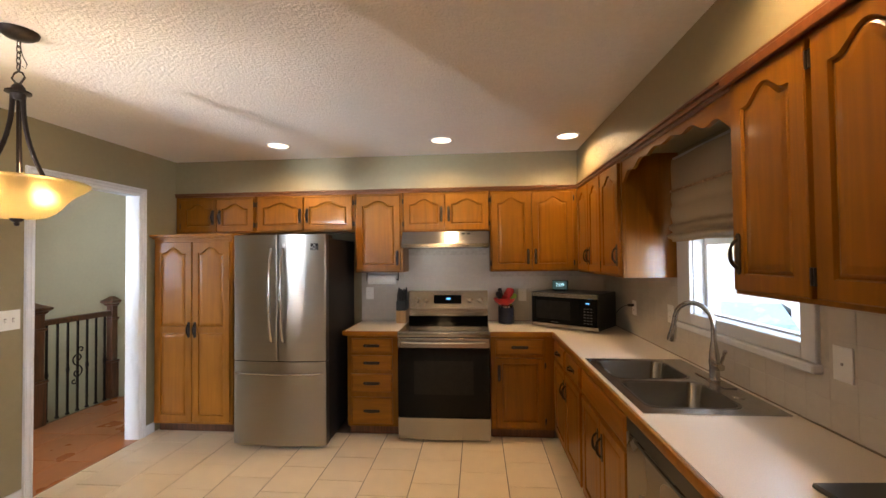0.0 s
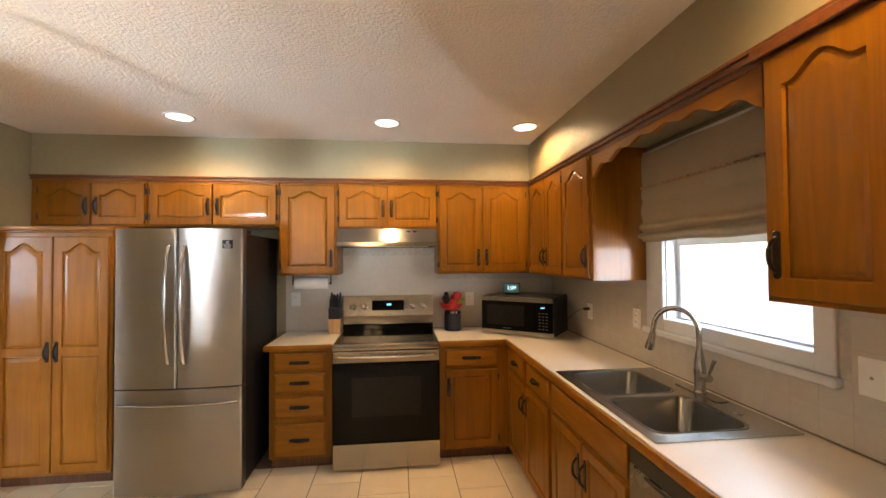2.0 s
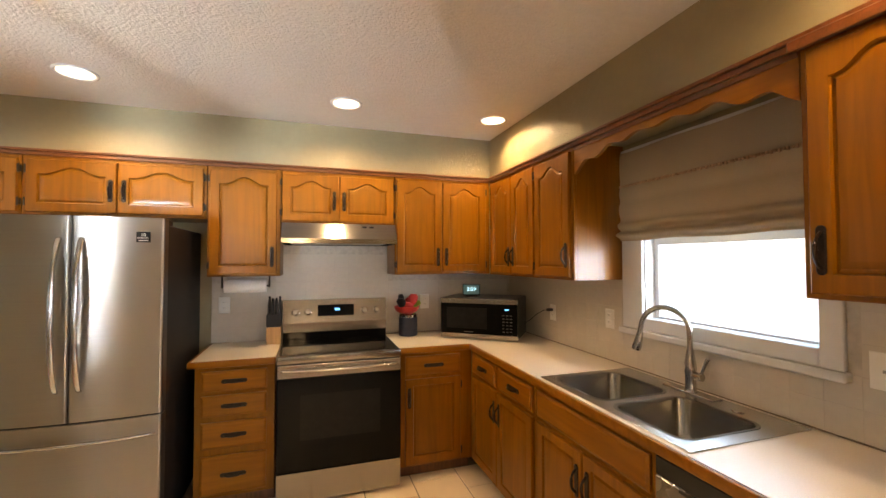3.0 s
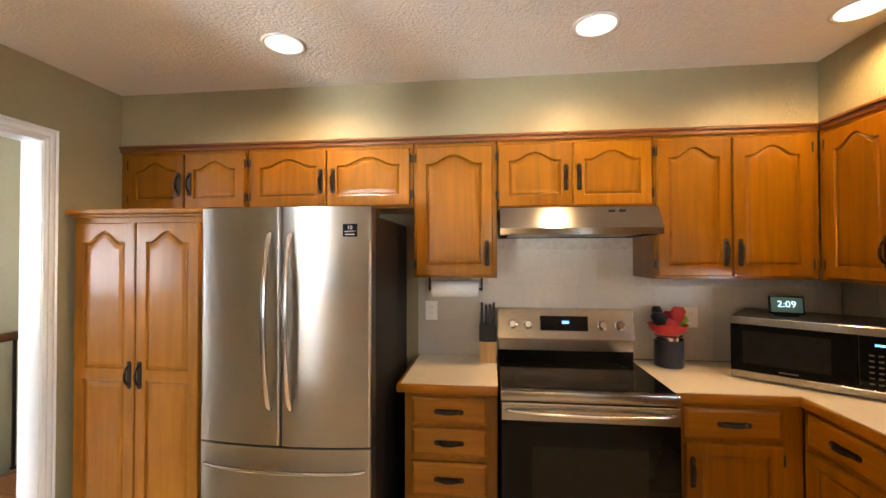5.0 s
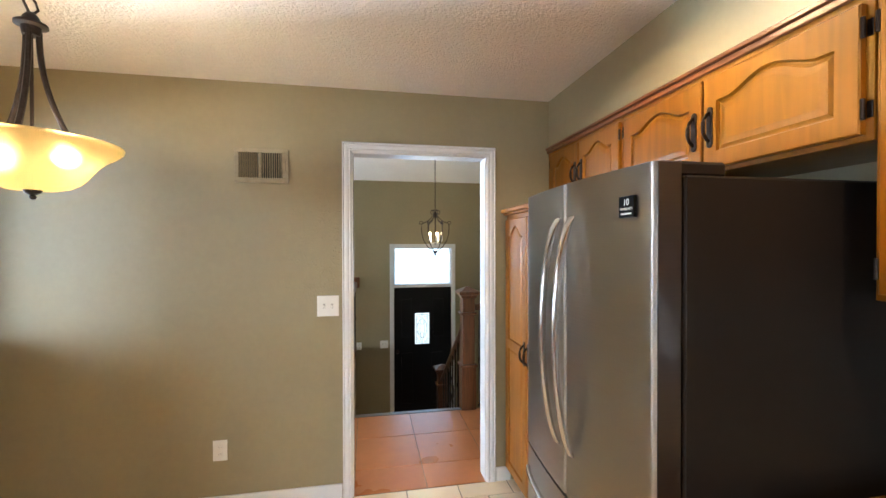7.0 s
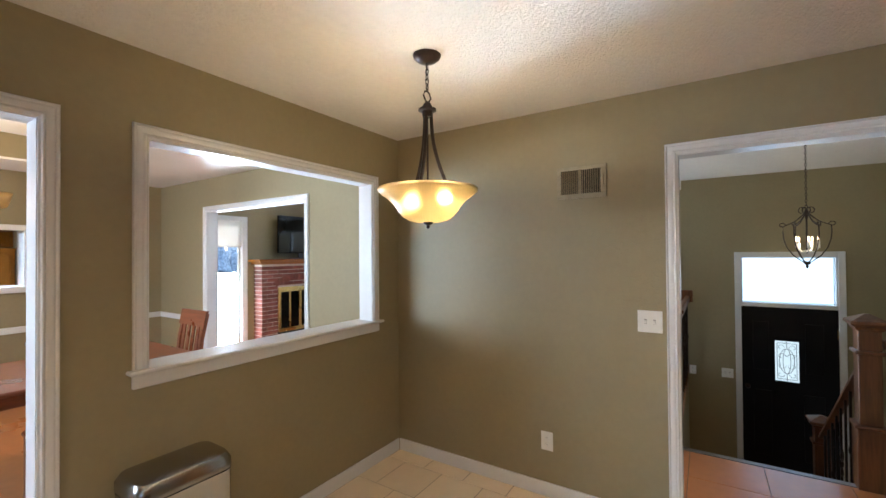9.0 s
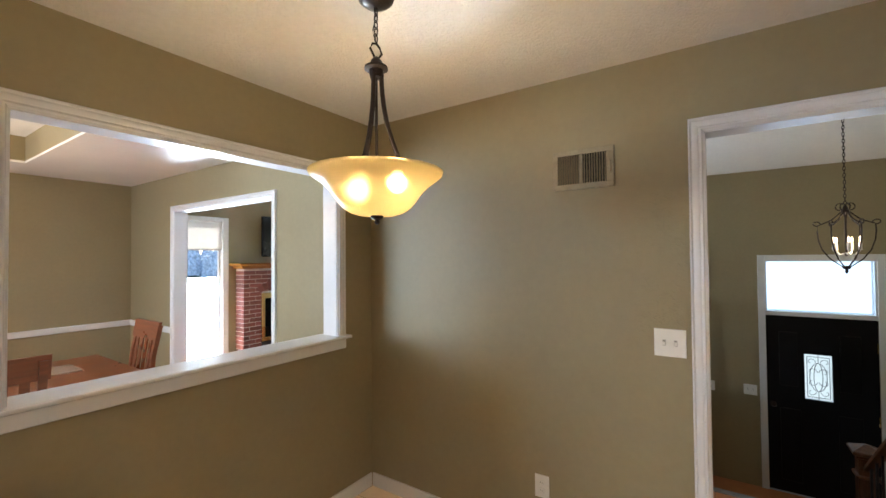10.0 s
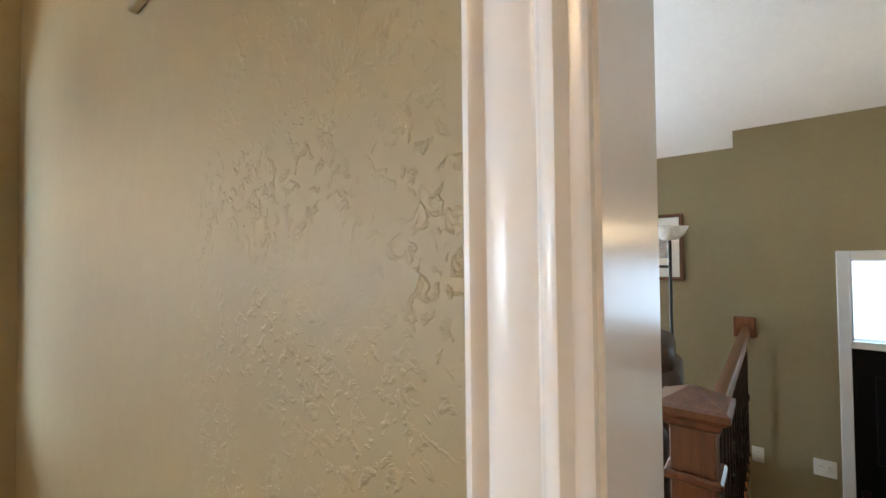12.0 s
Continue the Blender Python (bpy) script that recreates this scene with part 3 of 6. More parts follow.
# scalloped valance over the window
bm = bmesh.new()
pts, n = [], 64
span = 2.662 - 1.557
for i in range(n + 1):
    s = i / n
    u = abs(2 * s - 1)
    z = 2.098 - 0.085 * u ** 2.4 - 0.017 * math.cos(2 * math.pi * 3.0 * u) * (0.35 + 0.65 * u)
    pts.append((s * span, z))
prism(bm, pts + [(span, 2.15), (0, 2.15)], 0.0, 0.02)
v = thing("window_valance", "scalloped honey oak valance board above the window", "valance", pose(FACE_E + 0.002, 2.662, 0, 0, 0, -90))
part("board", bm, OAK_RAIL, v)
boxes("bead", OAK_DARK, v, (0.0, span, -0.006, -0.0005, 2.128, 2.148), bevel=0.002, label="dark oak bead along the top")

# pantry
c = carcass("pantry_cabinet", "tall pale oak pantry cabinet with two arched doors", pose(-2.822, 3.49, 0), 0.742, 0, 1.735, WALL_N - 3.49, "", OAK_PALE, toe=0.09)
panel_door(c, 0.022, 0.368, 0.115, 1.705, 0, 0.055, grip=(0.343, 0.925), mat=OAK_PALE, rails=2)
panel_door(c, 0.376, 0.722, 0.115, 1.705, 0, 0.055, grip=(0.401, 0.925), mat=OAK_PALE, rails=2)
boxes("crown", OAK_PALE, c, (-0.012, 0.752, -0.02, 0.6, 1.735, 1.750), (-0.024, 0.76, -0.034, 0.6, 1.750, 1.775), bevel=0.004)

# base units
LOW = "honey oak base cabinets"
c = carcass("base_cabinet", "four-drawer honey oak base cabinet beside the range", pose(-1.06, 3.535, 0), 0.452, 0, 0.872, WALL_N - 3.535, LOW, toe=0.09)
for a, d in ((0.725, 0.848), (0.575, 0.702), (0.385, 0.542), (0.112, 0.342)):
    drawer(c, 0.038, 0.402, a, d, 0)
c = carcass("base_cabinet", "honey oak base cabinet with one drawer and one door", pose(0.182, 3.535, 0), 0.5425, 0, 0.872, WALL_N - 3.535, LOW, toe=0.09)
drawer(c, 0.045, 0.45, 0.715, 0.848, 0)
panel_door(c, 0.045, 0.45, 0.105, 0.69, 0, 0.0, grip=(0.072, 0.565), hinge="b")


def base_east(y1, y0, label, inner=None):
    return carcass("base_cabinet", label, pose(0.725, y1, 0, 0, 0, -90), y1 - y0, 0, 0.872, WALL_E - 0.725, LOW, toe=0.09, inner=inner)


c = base_east(3.533, 2.63, "corner honey oak base cabinet with two drawers over two doors")
drawer(c, 0.04, 0.425, 0.715, 0.848, 0)
drawer(c, 0.475, 0.875, 0.715, 0.848, 0)
panel_door(c, 0.04, 0.445, 0.105, 0.69, 0, 0.0, grip=(0.415, 0.56))
panel_door(c, 0.455, 0.875, 0.105, 0.69, 0, 0.0, grip=(0.485, 0.56))
c = base_east(2.63, 1.845, "honey oak sink base cabinet with two doors", 0.70)
drawer(c, 0.025, 0.76, 0.715, 0.848, 0, handle=False)
panel_door(c, 0.025, 0.39, 0.105, 0.69, 0, 0.0, grip=(0.36, 0.56))
panel_door(c, 0.40, 0.76, 0.105, 0.69, 0, 0.0, grip=(0.43, 0.56))
c = base_east(1.235, 0.527, "honey oak base cabinet at the end of the counter")
panel_door(c, 0.03, 0.345, 0.105, 0.69, 0, 0.0, grip=(0.32, 0.56))
panel_door(c, 0.355, 0.67, 0.105, 0.69, 0, 0.0, grip=(0.385, 0.56))
drawer(c, 0.03, 0.67, 0.715, 0.848, 0)

# dishwasher
d = thing("dishwasher", "stainless dishwasher under the counter beside the sink", "dishwasher", pose(0.715, 1.843, 0, 0, 0, -90))
boxes("body", BLACK, d, (0.004, 0.602, 0.02, 0.58, 0.02, 0.70))
boxes("door", material("dark_steel_front", (0.20, 0.19, 0.18), 0.28, metal=1.0, grain=(2, 260, 260), spread=0.06), d, (0.004, 0.602, -0.012, 0.018, 0.115, 0.80), bevel=0.004)
boxes("control_panel", BLACK, d, (0.004, 0.602, -0.010, 0.018, 0.802, 0.866), bevel=0.004)
boxes("pull_lip", BLACK, d, (0.10, 0.506, -0.016, -0.008, 0.788, 0.800), bevel=0.002)

# counters: laminate top with an oak front edge; the sink's hole is left open
SINK = (0.73, 1.290, 1.722, 2.60)
ct = thing("countertop", "cream laminate worktop with oak front edge", "countertop")
sx0, sx1, sy0, sy1 = SINK[0] + 0.02, SINK[1] - 0.02, SINK[2] + 0.02, SINK[3] - 0.02
for dims in ((0.712, WALL_E - 0.002, 0.527, sy0, 0.874, 0.914), (0.712, WALL_E - 0.002, sy1, WALL_N - 0.002, 0.874, 0.914),
             (0.712, sx0, sy0, sy1, 0.874, 0.914), (sx1, WALL_E - 0.002, sy0, sy1, 0.874, 0.914), (0.182, 0.712, 3.527, WALL_N - 0.002, 0.874, 0.914)):
    boxes("top", LAMINATE, ct, dims)
bm = bmesh.new()
for dims in ((0.694, 0.712, 0.527, 3.508, 0.872, 0.9125), (0.182, 0.712, 3.508, 3.526, 0.872, 0.9125)):
    box(bm, *dims, bevel=0.006, segments=2)
part("edge", bm, OAK_RAIL, ct, "rounded oak edge strip", smooth=True)
SEAM = material("dark_counter_seam", (0.20, 0.155, 0.11), 0.8)
boxes("seam", SEAM, ct, (WALL_E - 0.013, WALL_E - 0.008, 0.53, WALL_N - 0.014, 0.9142, 0.919))
boxes("seam", SEAM, ct, (0.18, WALL_E - 0.013, WALL_N - 0.014, WALL_N - 0.008, 0.9142, 0.919))
ct = thing("countertop", "short cream laminate worktop with oak edge beside the refrigerator", "countertop")
boxes("top", LAMINATE, ct, (-1.077, -0.606, 3.527, WALL_N - 0.002, 0.874, 0.914))
bm = bmesh.new()
for dims in ((-1.095, -0.606, 3.508, 3.526, 0.872, 0.9125), (-1.095, -1.078, 3.526, WALL_N - 0.002, 0.872, 0.9125)):
    box(bm, *dims, bevel=0.006, segments=2)
part("edge", bm, OAK_RAIL, ct, "rounded oak edge strip", smooth=True)


# ---- appliances ----
fr = thing("refrigerator", "stainless french-door refrigerator with dark grey sides", "refrigerator", pose(-1.935, 3.27, 0))
FW = 0.785
boxes("body", FRIDGE_SIDE, fr, (0.006, FW - 0.006, 0.085, 0.80, 0.03, 1.715), bevel=0.006)


FRIDGE_EDGE = material("fridge_door_edge", (0.085, 0.075, 0.07), 0.35, metal=0.8, grain=(1.5, 1.5, 260), spread=0.05)


def bowed(bm, x0, x1, z0, z1, t=0.07, full=(0, FW)):
    """A door leaf whose front bows outwards across the whole width."""
    d = x1 - x0
    xs = [0, 0.0015, 0.0035, 0.006, 0.009, 0.013] + [0.013 + (d - 0.026) * i / 12 for i in range(1, 12)] + [d - q for q in (0.013, 0.009, 0.006, 0.0035, 0.0015, 0)]
    n = len(xs) - 1
    front, back = [], []
    for z in (z0, z1):
        f, k = [], []
        for i in range(n + 1):
            x = x0 + xs[i]
            u = 2 * (x - full[0]) / (full[1] - full[0]) - 1
            edge = min(x - x0, x1 - x) / 0.010
            y = -0.030 * (1 - u * u) + (0.010 * (1 - min(1, edge)) ** 2)
            f.append(bm.verts.new((x, y, z)))
            k.append(bm.verts.new((x, t, z)))
        front.append(f)
        back.append(k)
    for i in range(n):
        bm.faces.new((front[0][i], front[0][i + 1], front[1][i + 1], front[1][i]))
        bm.faces.new((back[0][i + 1], back[0][i], back[1][i], back[1][i + 1]))
        bm.faces.new((front[0][i + 1], front[0][i], back[0][i], back[0][i + 1]))
        bm.faces.new((front[1][i], front[1][i + 1], back[1][i + 1], back[1][i]))
    for i in (0, n):
        bm.faces.new((front[0][i], front[1][i], back[1][i], back[0][i]))


def bow_handle(parent, a, b, out, radius=0.0165):
    bm = bmesh.new()
    pts, rad = [], []
    for i in range(29):
        s = 0.5 - 0.5 * math.cos(math.pi * i / 28)
        p = Vector(a).lerp(Vector(b), s)
        p.y -= out * math.sin(math.pi * s) ** 0.55
        pts.append(p)
        rad.append(radius * (0.75 + 0.25 * math.sin(math.pi * s)))
    tube(bm, pts, rad, 14, flat=0.72)
    return part("handle", bm, CHROME_SATIN, parent, smooth=True)


for x0, x1, hx in ((0, 0.3905, 0.345), (0.3945, FW, 0.440)):
    bm = bmesh.new()
    bowed(bm, x0, x1, 0.716, 1.745)
    leaf = part("door", bm, FRIDGE_STEEL, fr, smooth=True)
    boxes("edge_skin", FRIDGE_EDGE, leaf, (x1 - 0.001, x1 + 0.0012, 0.006, 0.069, 0.718, 1.743))
    bow_handle(leaf, (hx, -0.028, 0.87), (hx, -0.028, 1.63), 0.062)
bm = bmesh.new()
bowed(bm, 0, FW, 0.035, 0.706)
leaf = part("freezer_drawer", bm, FRIDGE_STEEL, fr, smooth=True)
boxes("edge_skin", FRIDGE_EDGE, leaf, (FW - 0.001, FW + 0.0012, 0.006, 0.069, 0.037, 0.704))
bow_handle(leaf, (0.03, -0.006, 0.615), (FW - 0.03, -0.006, 0.615), 0.05, 0.013)
for x in (0.02, FW - 0.12):
    boxes("hinge_cover", FRIDGE_SIDE, fr, (x, x + 0.10, 0.075, 0.22, 1.713, 1.752), bevel=0.008)
boxes("sticker", material("matt_black_label", (0.008, 0.008, 0.008), 0.75, gloss=0.08), fr, (0.665, 0.727, -0.0165, -0.004, 1.615, 1.670), label="small black warranty sticker")
for words, size, z in (("10", 0.024, 1.6535), ("WARRANTY", 0.0095, 1.637)):
    fnt = bpy.data.curves.new("sticker_print", "FONT")
    fnt.body, fnt.size, fnt.align_x, fnt.align_y, fnt.extrude = words, size, "CENTER", "CENTER", 0.0003
    fnt.materials.append(PLATE)
    words_ob = new("sticker_print", fnt)
    words_ob.parent = fr
    words_ob.matrix_local = pose(0.696, -0.0170, z, 90)
boxes("sticker_print", PLATE, fr, (0.675, 0.717, -0.0172, -0.006, 1.6225, 1.6265))
# black strips standing in for the shade in the joints between the leaves
boxes("gasket", BLACK, fr, (0.3895, 0.3955, -0.0175, 0.07, 0.72, 1.742))
bm = bmesh.new()
bowed(bm, 0.004, FW - 0.004, 0.7055, 0.7165)
bmesh.ops.translate(bm, verts=bm.verts, vec=(0, 0.011, 0))
part("gasket", bm, BLACK, fr)

rg = thing("range", "stainless electric range with black glass cooktop and oven door", "range", pose(-0.598, 3.455, 0))
RW = 0.778
boxes("body", FRIDGE_SIDE, rg, (0.004, RW - 0.004, 0.03, 0.64, 0.03, 0.895))
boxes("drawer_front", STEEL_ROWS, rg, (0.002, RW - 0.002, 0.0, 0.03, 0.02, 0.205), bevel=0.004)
od = boxes("oven_door", BLACK_GLASS, rg, (0.002, RW - 0.002, -0.010, 0.03, 0.212, 0.785), bevel=0.004, label="black glass oven door")
boxes("window", material("dim_oven_glass", (0.010, 0.009, 0.008), 0.1, gloss=0.2), od, (0.14, RW - 0.14, -0.0125, -0.008, 0.40, 0.68))
boxes("top_rail", STEEL_ROWS, od, (0.002, RW - 0.002, -0.014, 0.03, 0.787, 0.868), bevel=0.004)
bow_handle(od, (0.03, -0.014, 0.835), (RW - 0.03, -0.014, 0.835), 0.045, 0.013)
boxes("cooktop_rim", STEEL_ROWS, rg, (0.0, RW, -0.012, 0.034, 0.874, 0.922), bevel=0.008, segments=2)
boxes("cooktop", BLACK_GLASS, rg, (0.004, RW - 0.004, 0.035, 0.56, 0.897, 0.921), bevel=0.003)
BURNER = material("burner_ring_print", (0.05, 0.05, 0.05), 0.2)
for bx, by, br in ((0.2, 0.18, 0.115), (0.57, 0.18, 0.09), (0.2, 0.43, 0.075), (0.57, 0.43, 0.11)):
    bm = bmesh.new()
    lathe(bm, [(br - 0.003, 0.0005), (br - 0.003, 0.001), (br, 0.001), (br, 0.0005)], 40, (bx, by, 0.9208))
    part("burner_ring", bm, BURNER, rg)
bp = boxes("back_panel", STEEL_ROWS, rg, (0.0, RW, 0.575, 0.65, 0.972, 1.03), bevel=0.003)
boxes("rear_vent", BLACK_GLASS, rg, (0.0, RW, 0.585, 0.65, 0.90, 0.971))
bm = bmesh.new()
prism(bm, [(0, 1.045), (RW, 1.045), (RW, 1.215), (0, 1.215)], 0.56, 0.65)
for v in bm.verts:
    if v.co.z > 1.1 and v.co.y < 0.6:
        v.co.y += 0.035
part("control_panel", bm, STEEL_ROWS, rg)
boxes("shelf_lip", STEEL_ROWS, rg, (0.0, RW, 0.565, 0.65, 1.03, 1.045))
tilt = pose(0, 0.5765, 1.125, math.degrees(math.atan2(-0.035, 0.17)))
boxes("display", BLACK_GLASS, rg, (0.250, 0.522, -0.006, 0.006, -0.035, 0.05)).matrix_local = tilt
boxes("clock", DISPLAY, rg, (0.376, 0.414, -0.008, 0.004, 0.006, 0.022)).matrix_local = tilt
for kx in (0.088, 0.178, 0.602, 0.700):
    bm = bmesh.new()
    lathe(bm, [(0, 0.034), (0.018, 0.034), (0.021, 0.03), (0.023, 0.006), (0.028, 0.004), (0.028, 0)], 20)
    k = part("knob", bm, CHROME, rg, smooth=True)
    k.matrix_local = tilt @ pose(kx, 0, 0.0, 90)

hd = thing("range_hood", "slim stainless range hood under the short wall cabinet", "range hood", pose(-0.59, 3.62, 0))
bm = bmesh.new()
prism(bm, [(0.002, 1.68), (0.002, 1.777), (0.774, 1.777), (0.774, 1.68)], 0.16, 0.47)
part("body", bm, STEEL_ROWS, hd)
bm = bmesh.new()
vs = [bm.verts.new(p) for p in ((0, 0, 1.635), (0.776, 0, 1.635), (0.776, 0, 1.668), (0, 0, 1.668), (0, 0.068, 1.777), (0.776, 0.068, 1.777), (0, 0.48, 1.777), (0.776, 0.48, 1.777), (0, 0.48, 1.635), (0.776, 0.48, 1.635))]
for f in ((0, 1, 2, 3), (3, 2, 5, 4), (4, 5, 7, 6), (6, 7, 9, 8)):
    bm.faces.new([vs[i] for i in f])
bm.faces.new([vs[i] for i in (0, 3, 4, 6, 8)])
bm.faces.new([vs[i] for i in (1, 9, 7, 5, 2)])
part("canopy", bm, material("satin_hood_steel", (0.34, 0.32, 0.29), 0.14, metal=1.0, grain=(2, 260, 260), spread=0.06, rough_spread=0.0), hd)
boxes("filter", material("grey_mesh", (0.2, 0.2, 0.2), 0.5, metal=0.8, grain=(600, 600, 600), spread=0.4), hd, (0.05, 0.72, 0.06, 0.44, 1.640, 1.646))
for sx in (0.535, 0.585):
    boxes("switch", BLACK, hd, (sx, sx + 0.03, 0.048, 0.062, 1.752, 1.760))

mw = thing("microwave", "black and stainless countertop microwave set across the corner", "microwave", pose(0.575, 3.80, 0.914, 0, 0, -38))
boxes("body", BLACK, mw, (0.0, 0.60, 0.012, 0.40, 0.012, 0.315), bevel=0.006)
boxes("door", BLACK_GLASS, mw, (0.0, 0.455, -0.012, 0.012, 0.045, 0.275), bevel=0.003)
boxes("window", material("microwave_window", (0.012, 0.012, 0.012), 0.12, gloss=0.2), mw, (0.05, 0.37, -0.014, -0.010, 0.085, 0.245))
boxes("trim_strip", STEEL_ROWS, mw, (0.0, 0.60, -0.014, 0.012, 0.275, 0.312), (0.0, 0.60, -0.014, 0.012, 0.012, 0.045), bevel=0.002)
boxes("keypad", BLACK_GLASS, mw, (0.457, 0.60, -0.012, 0.012, 0.045, 0.275))
boxes("clock", DISPLAY, mw, (0.505, 0.535, -0.014, -0.010, 0.233, 0.242))
KEY = material("grey_print", (0.045, 0.045, 0.05), 0.5)
for r in range(6):
    for q in range(3):
        boxes("key", KEY, mw, (0.487 + q * 0.028, 0.503 + q * 0.028, -0.0135, -0.011, 0.190 - r * 0.024, 0.197 - r * 0.024))
boxes("brand_mark", KEY, mw, (0.19, 0.26, -0.0155, -0.012, 0.058, 0.064))
for fx in (0.04, 0.54):
    for fy in (0.05, 0.34):
        boxes("foot", BLACK, mw, (fx, fx + 0.03, fy, fy + 0.03, 0.0, 0.014))

# ---- kitchen window ----
wn = thing("window_1", "white double-hung window above the sink", "window", kind="structure")
YC = (1.632, 2.662)
boxes("casing", TRIM, wn, (WALL_E - 0.022, WALL_E - 0.001, YC[0], WY0 + 0.006, 1.14, WZ1 + 0.07), bevel=0.004)
boxes("casing", TRIM, wn, (WALL_E - 0.022, WALL_E - 0.001, WY1 - 0.006, YC[1], 1.14, WZ1 + 0.07), bevel=0.004)
boxes("casing", TRIM, wn, (WALL_E - 0.022, WALL_E - 0.001, WY0 + 0.006, WY1 - 0.006, WZ1 - 0.004, WZ1 + 0.07), bevel=0.004)
boxes("bottom_rail", TRIM, wn, (WALL_E - 0.020, WALL_E + 0.10, WY0 + 0.006, WY1 - 0.006, 1.14, 1.205), bevel=0.004)
boxes("window_sill", TRIM, wn, (WALL_E - 0.045, WALL_E - 0.001, YC[0] - 0.012, YC[1] + 0.012, 1.105, 1.139), bevel=0.006)
for y0, y1 in ((WY0, WY0 + 0.012), (WY1 - 0.012, WY1)):
    boxes("jamb", TRIM, wn, (WALL_E + 0.0, WALL_E + 0.145, y0, y1, 1.205, WZ1))
boxes("sash", TRIM, wn, (WALL_E + 0.06, WALL_E + 0.10, WY0 + 0.012, WY0 + 0.038, 1.205, WZ1), (WALL_E + 0.06, WALL_E + 0.10, WY1 - 0.04, WY1 - 0.012, 1.205, WZ1),
             (WALL_E + 0.06, WALL_E + 0.10, WY0 + 0.038, WY1 - 0.04, 1.205, 1.215), (WALL_E + 0.05, WALL_E + 0.10, WY0 + 0.038, WY1 - 0.04, 1.60, 1.635), bevel=0.003)
g = boxes("pane", GLASS, wn, (WALL_E + 0.078, WALL_E + 0.082, WY0 + 0.036, WY1 - 0.038, 1.212, WZ1 - 0.004))
g.visible_shadow = False

# roman shade with soft folds
rs = thing("roman_shade", "taupe linen roman shade half drawn over the window", "window shade", pose(1.275, 2.625, 0, 0, 0, -90))
bm = bmesh.new()
n, prof = 0, []
for z0, z1, d in ((1.93, 2.12, 0.004), (1.845, 1.93, 0.006), (1.735, 1.845, 0.010), (1.678, 1.735, 0.024), (1.632, 1.678, 0.034)):
    for i in range(8):
        s = i / 8
        prof.append((-d * math.sin(math.pi * min(1, s * 1.12)) ** 0.8 - 0.004 if s < 0.9 else -0.003, z1 + (z0 - z1) * s))
prof.append((-0.006, 1.625))
rows = []
for k in range(25):
    x = 0.985 * k / 24
    rows.append([bm.verts.new((x, y * (1 + 0.10 * math.sin(x * 9 + z * 21)), z - 0.003 * math.sin(x * 13))) for y, z in prof])
for a, c in zip(rows, rows[1:]):
    for i in range(len(prof) - 1):
        bm.faces.new((a[i], c[i], c[i + 1], a[i + 1]))
bmesh.ops.solidify(bm, geom=bm.faces[:], thickness=0.004)
part("cloth", bm, FABRIC, rs, smooth="all")
bm = bmesh.new()
for k in range(66):
    x = 0.008 + k * 0.0148
    box(bm, x - 0.0045, x + 0.0045, -0.018, -0.006, 1.922 + 0.003 * (k % 2), 1.936, bevel=0.002)
part("beaded_trim", bm, material("woven_braid", (0.42, 0.27, 0.17), 0.9, spread=0.4, grain=(90, 90, 90)), rs, "brown beaded braid", kind="stuff")
boxes("head_rail", TRIM, rs, (0.0, 0.985, 0.002, 0.03, 2.10, 2.135))

# ---- sink and tap ----
sk = thing("sink", "double-bowl stainless drop-in sink", "sink")
bm = bmesh.new()
RIM = (SINK[0], SINK[1], SINK[2], SINK[3])


def rounded(x0, x1, y0, y1, r, z, k=5):
    pts = []
    for cx, cy, a0 in ((x1 - r, y1 - r, 0), (x0 + r, y1 - r, 90), (x0 + r, y0 + r, 180), (x1 - r, y0 + r, 270)):
        for i in range(k + 1):
            a = radians(a0 + 90 * i / k)
            pts.append((cx + r * math.cos(a), cy + r * math.sin(a), z))
    return pts


DECK = 0.919
BOWLS = ((0.775, 1.16, 1.785, 2.145), (0.775, 1.16, 2.195, 2.555))
# deck strips round the bowls
boxes("deck", STEEL, sk, (RIM[0], BOWLS[0][0], RIM[2], RIM[3], 0.915, DECK), bevel=0.0015)
boxes("deck", STEEL, sk, (BOWLS[0][1], RIM[1], RIM[2], RIM[3], 0.915, DECK), bevel=0.0015)
boxes("deck", STEEL, sk, (BOWLS[0][0], BOWLS[0][1], RIM[2], BOWLS[0][2], 0.915, DECK))
boxes("deck", STEEL, sk, (BOWLS[0][0], BOWLS[0][1], BOWLS[0][3], BOWLS[1][2], 0.915, DECK))
boxes("deck", STEEL, sk, (BOWLS[0][0], BOWLS[0][1], BOWLS[1][3], RIM[3], 0.915, DECK))
# the deck's steel, darkened in colour for the bowls' dim reflections
SHADED_BOWL_STEEL = material("shaded_steel_bowl", (0.25, 0.24, 0.22), 0.24, metal=1.0, grain=(200, 3, 200), spread=0.07)
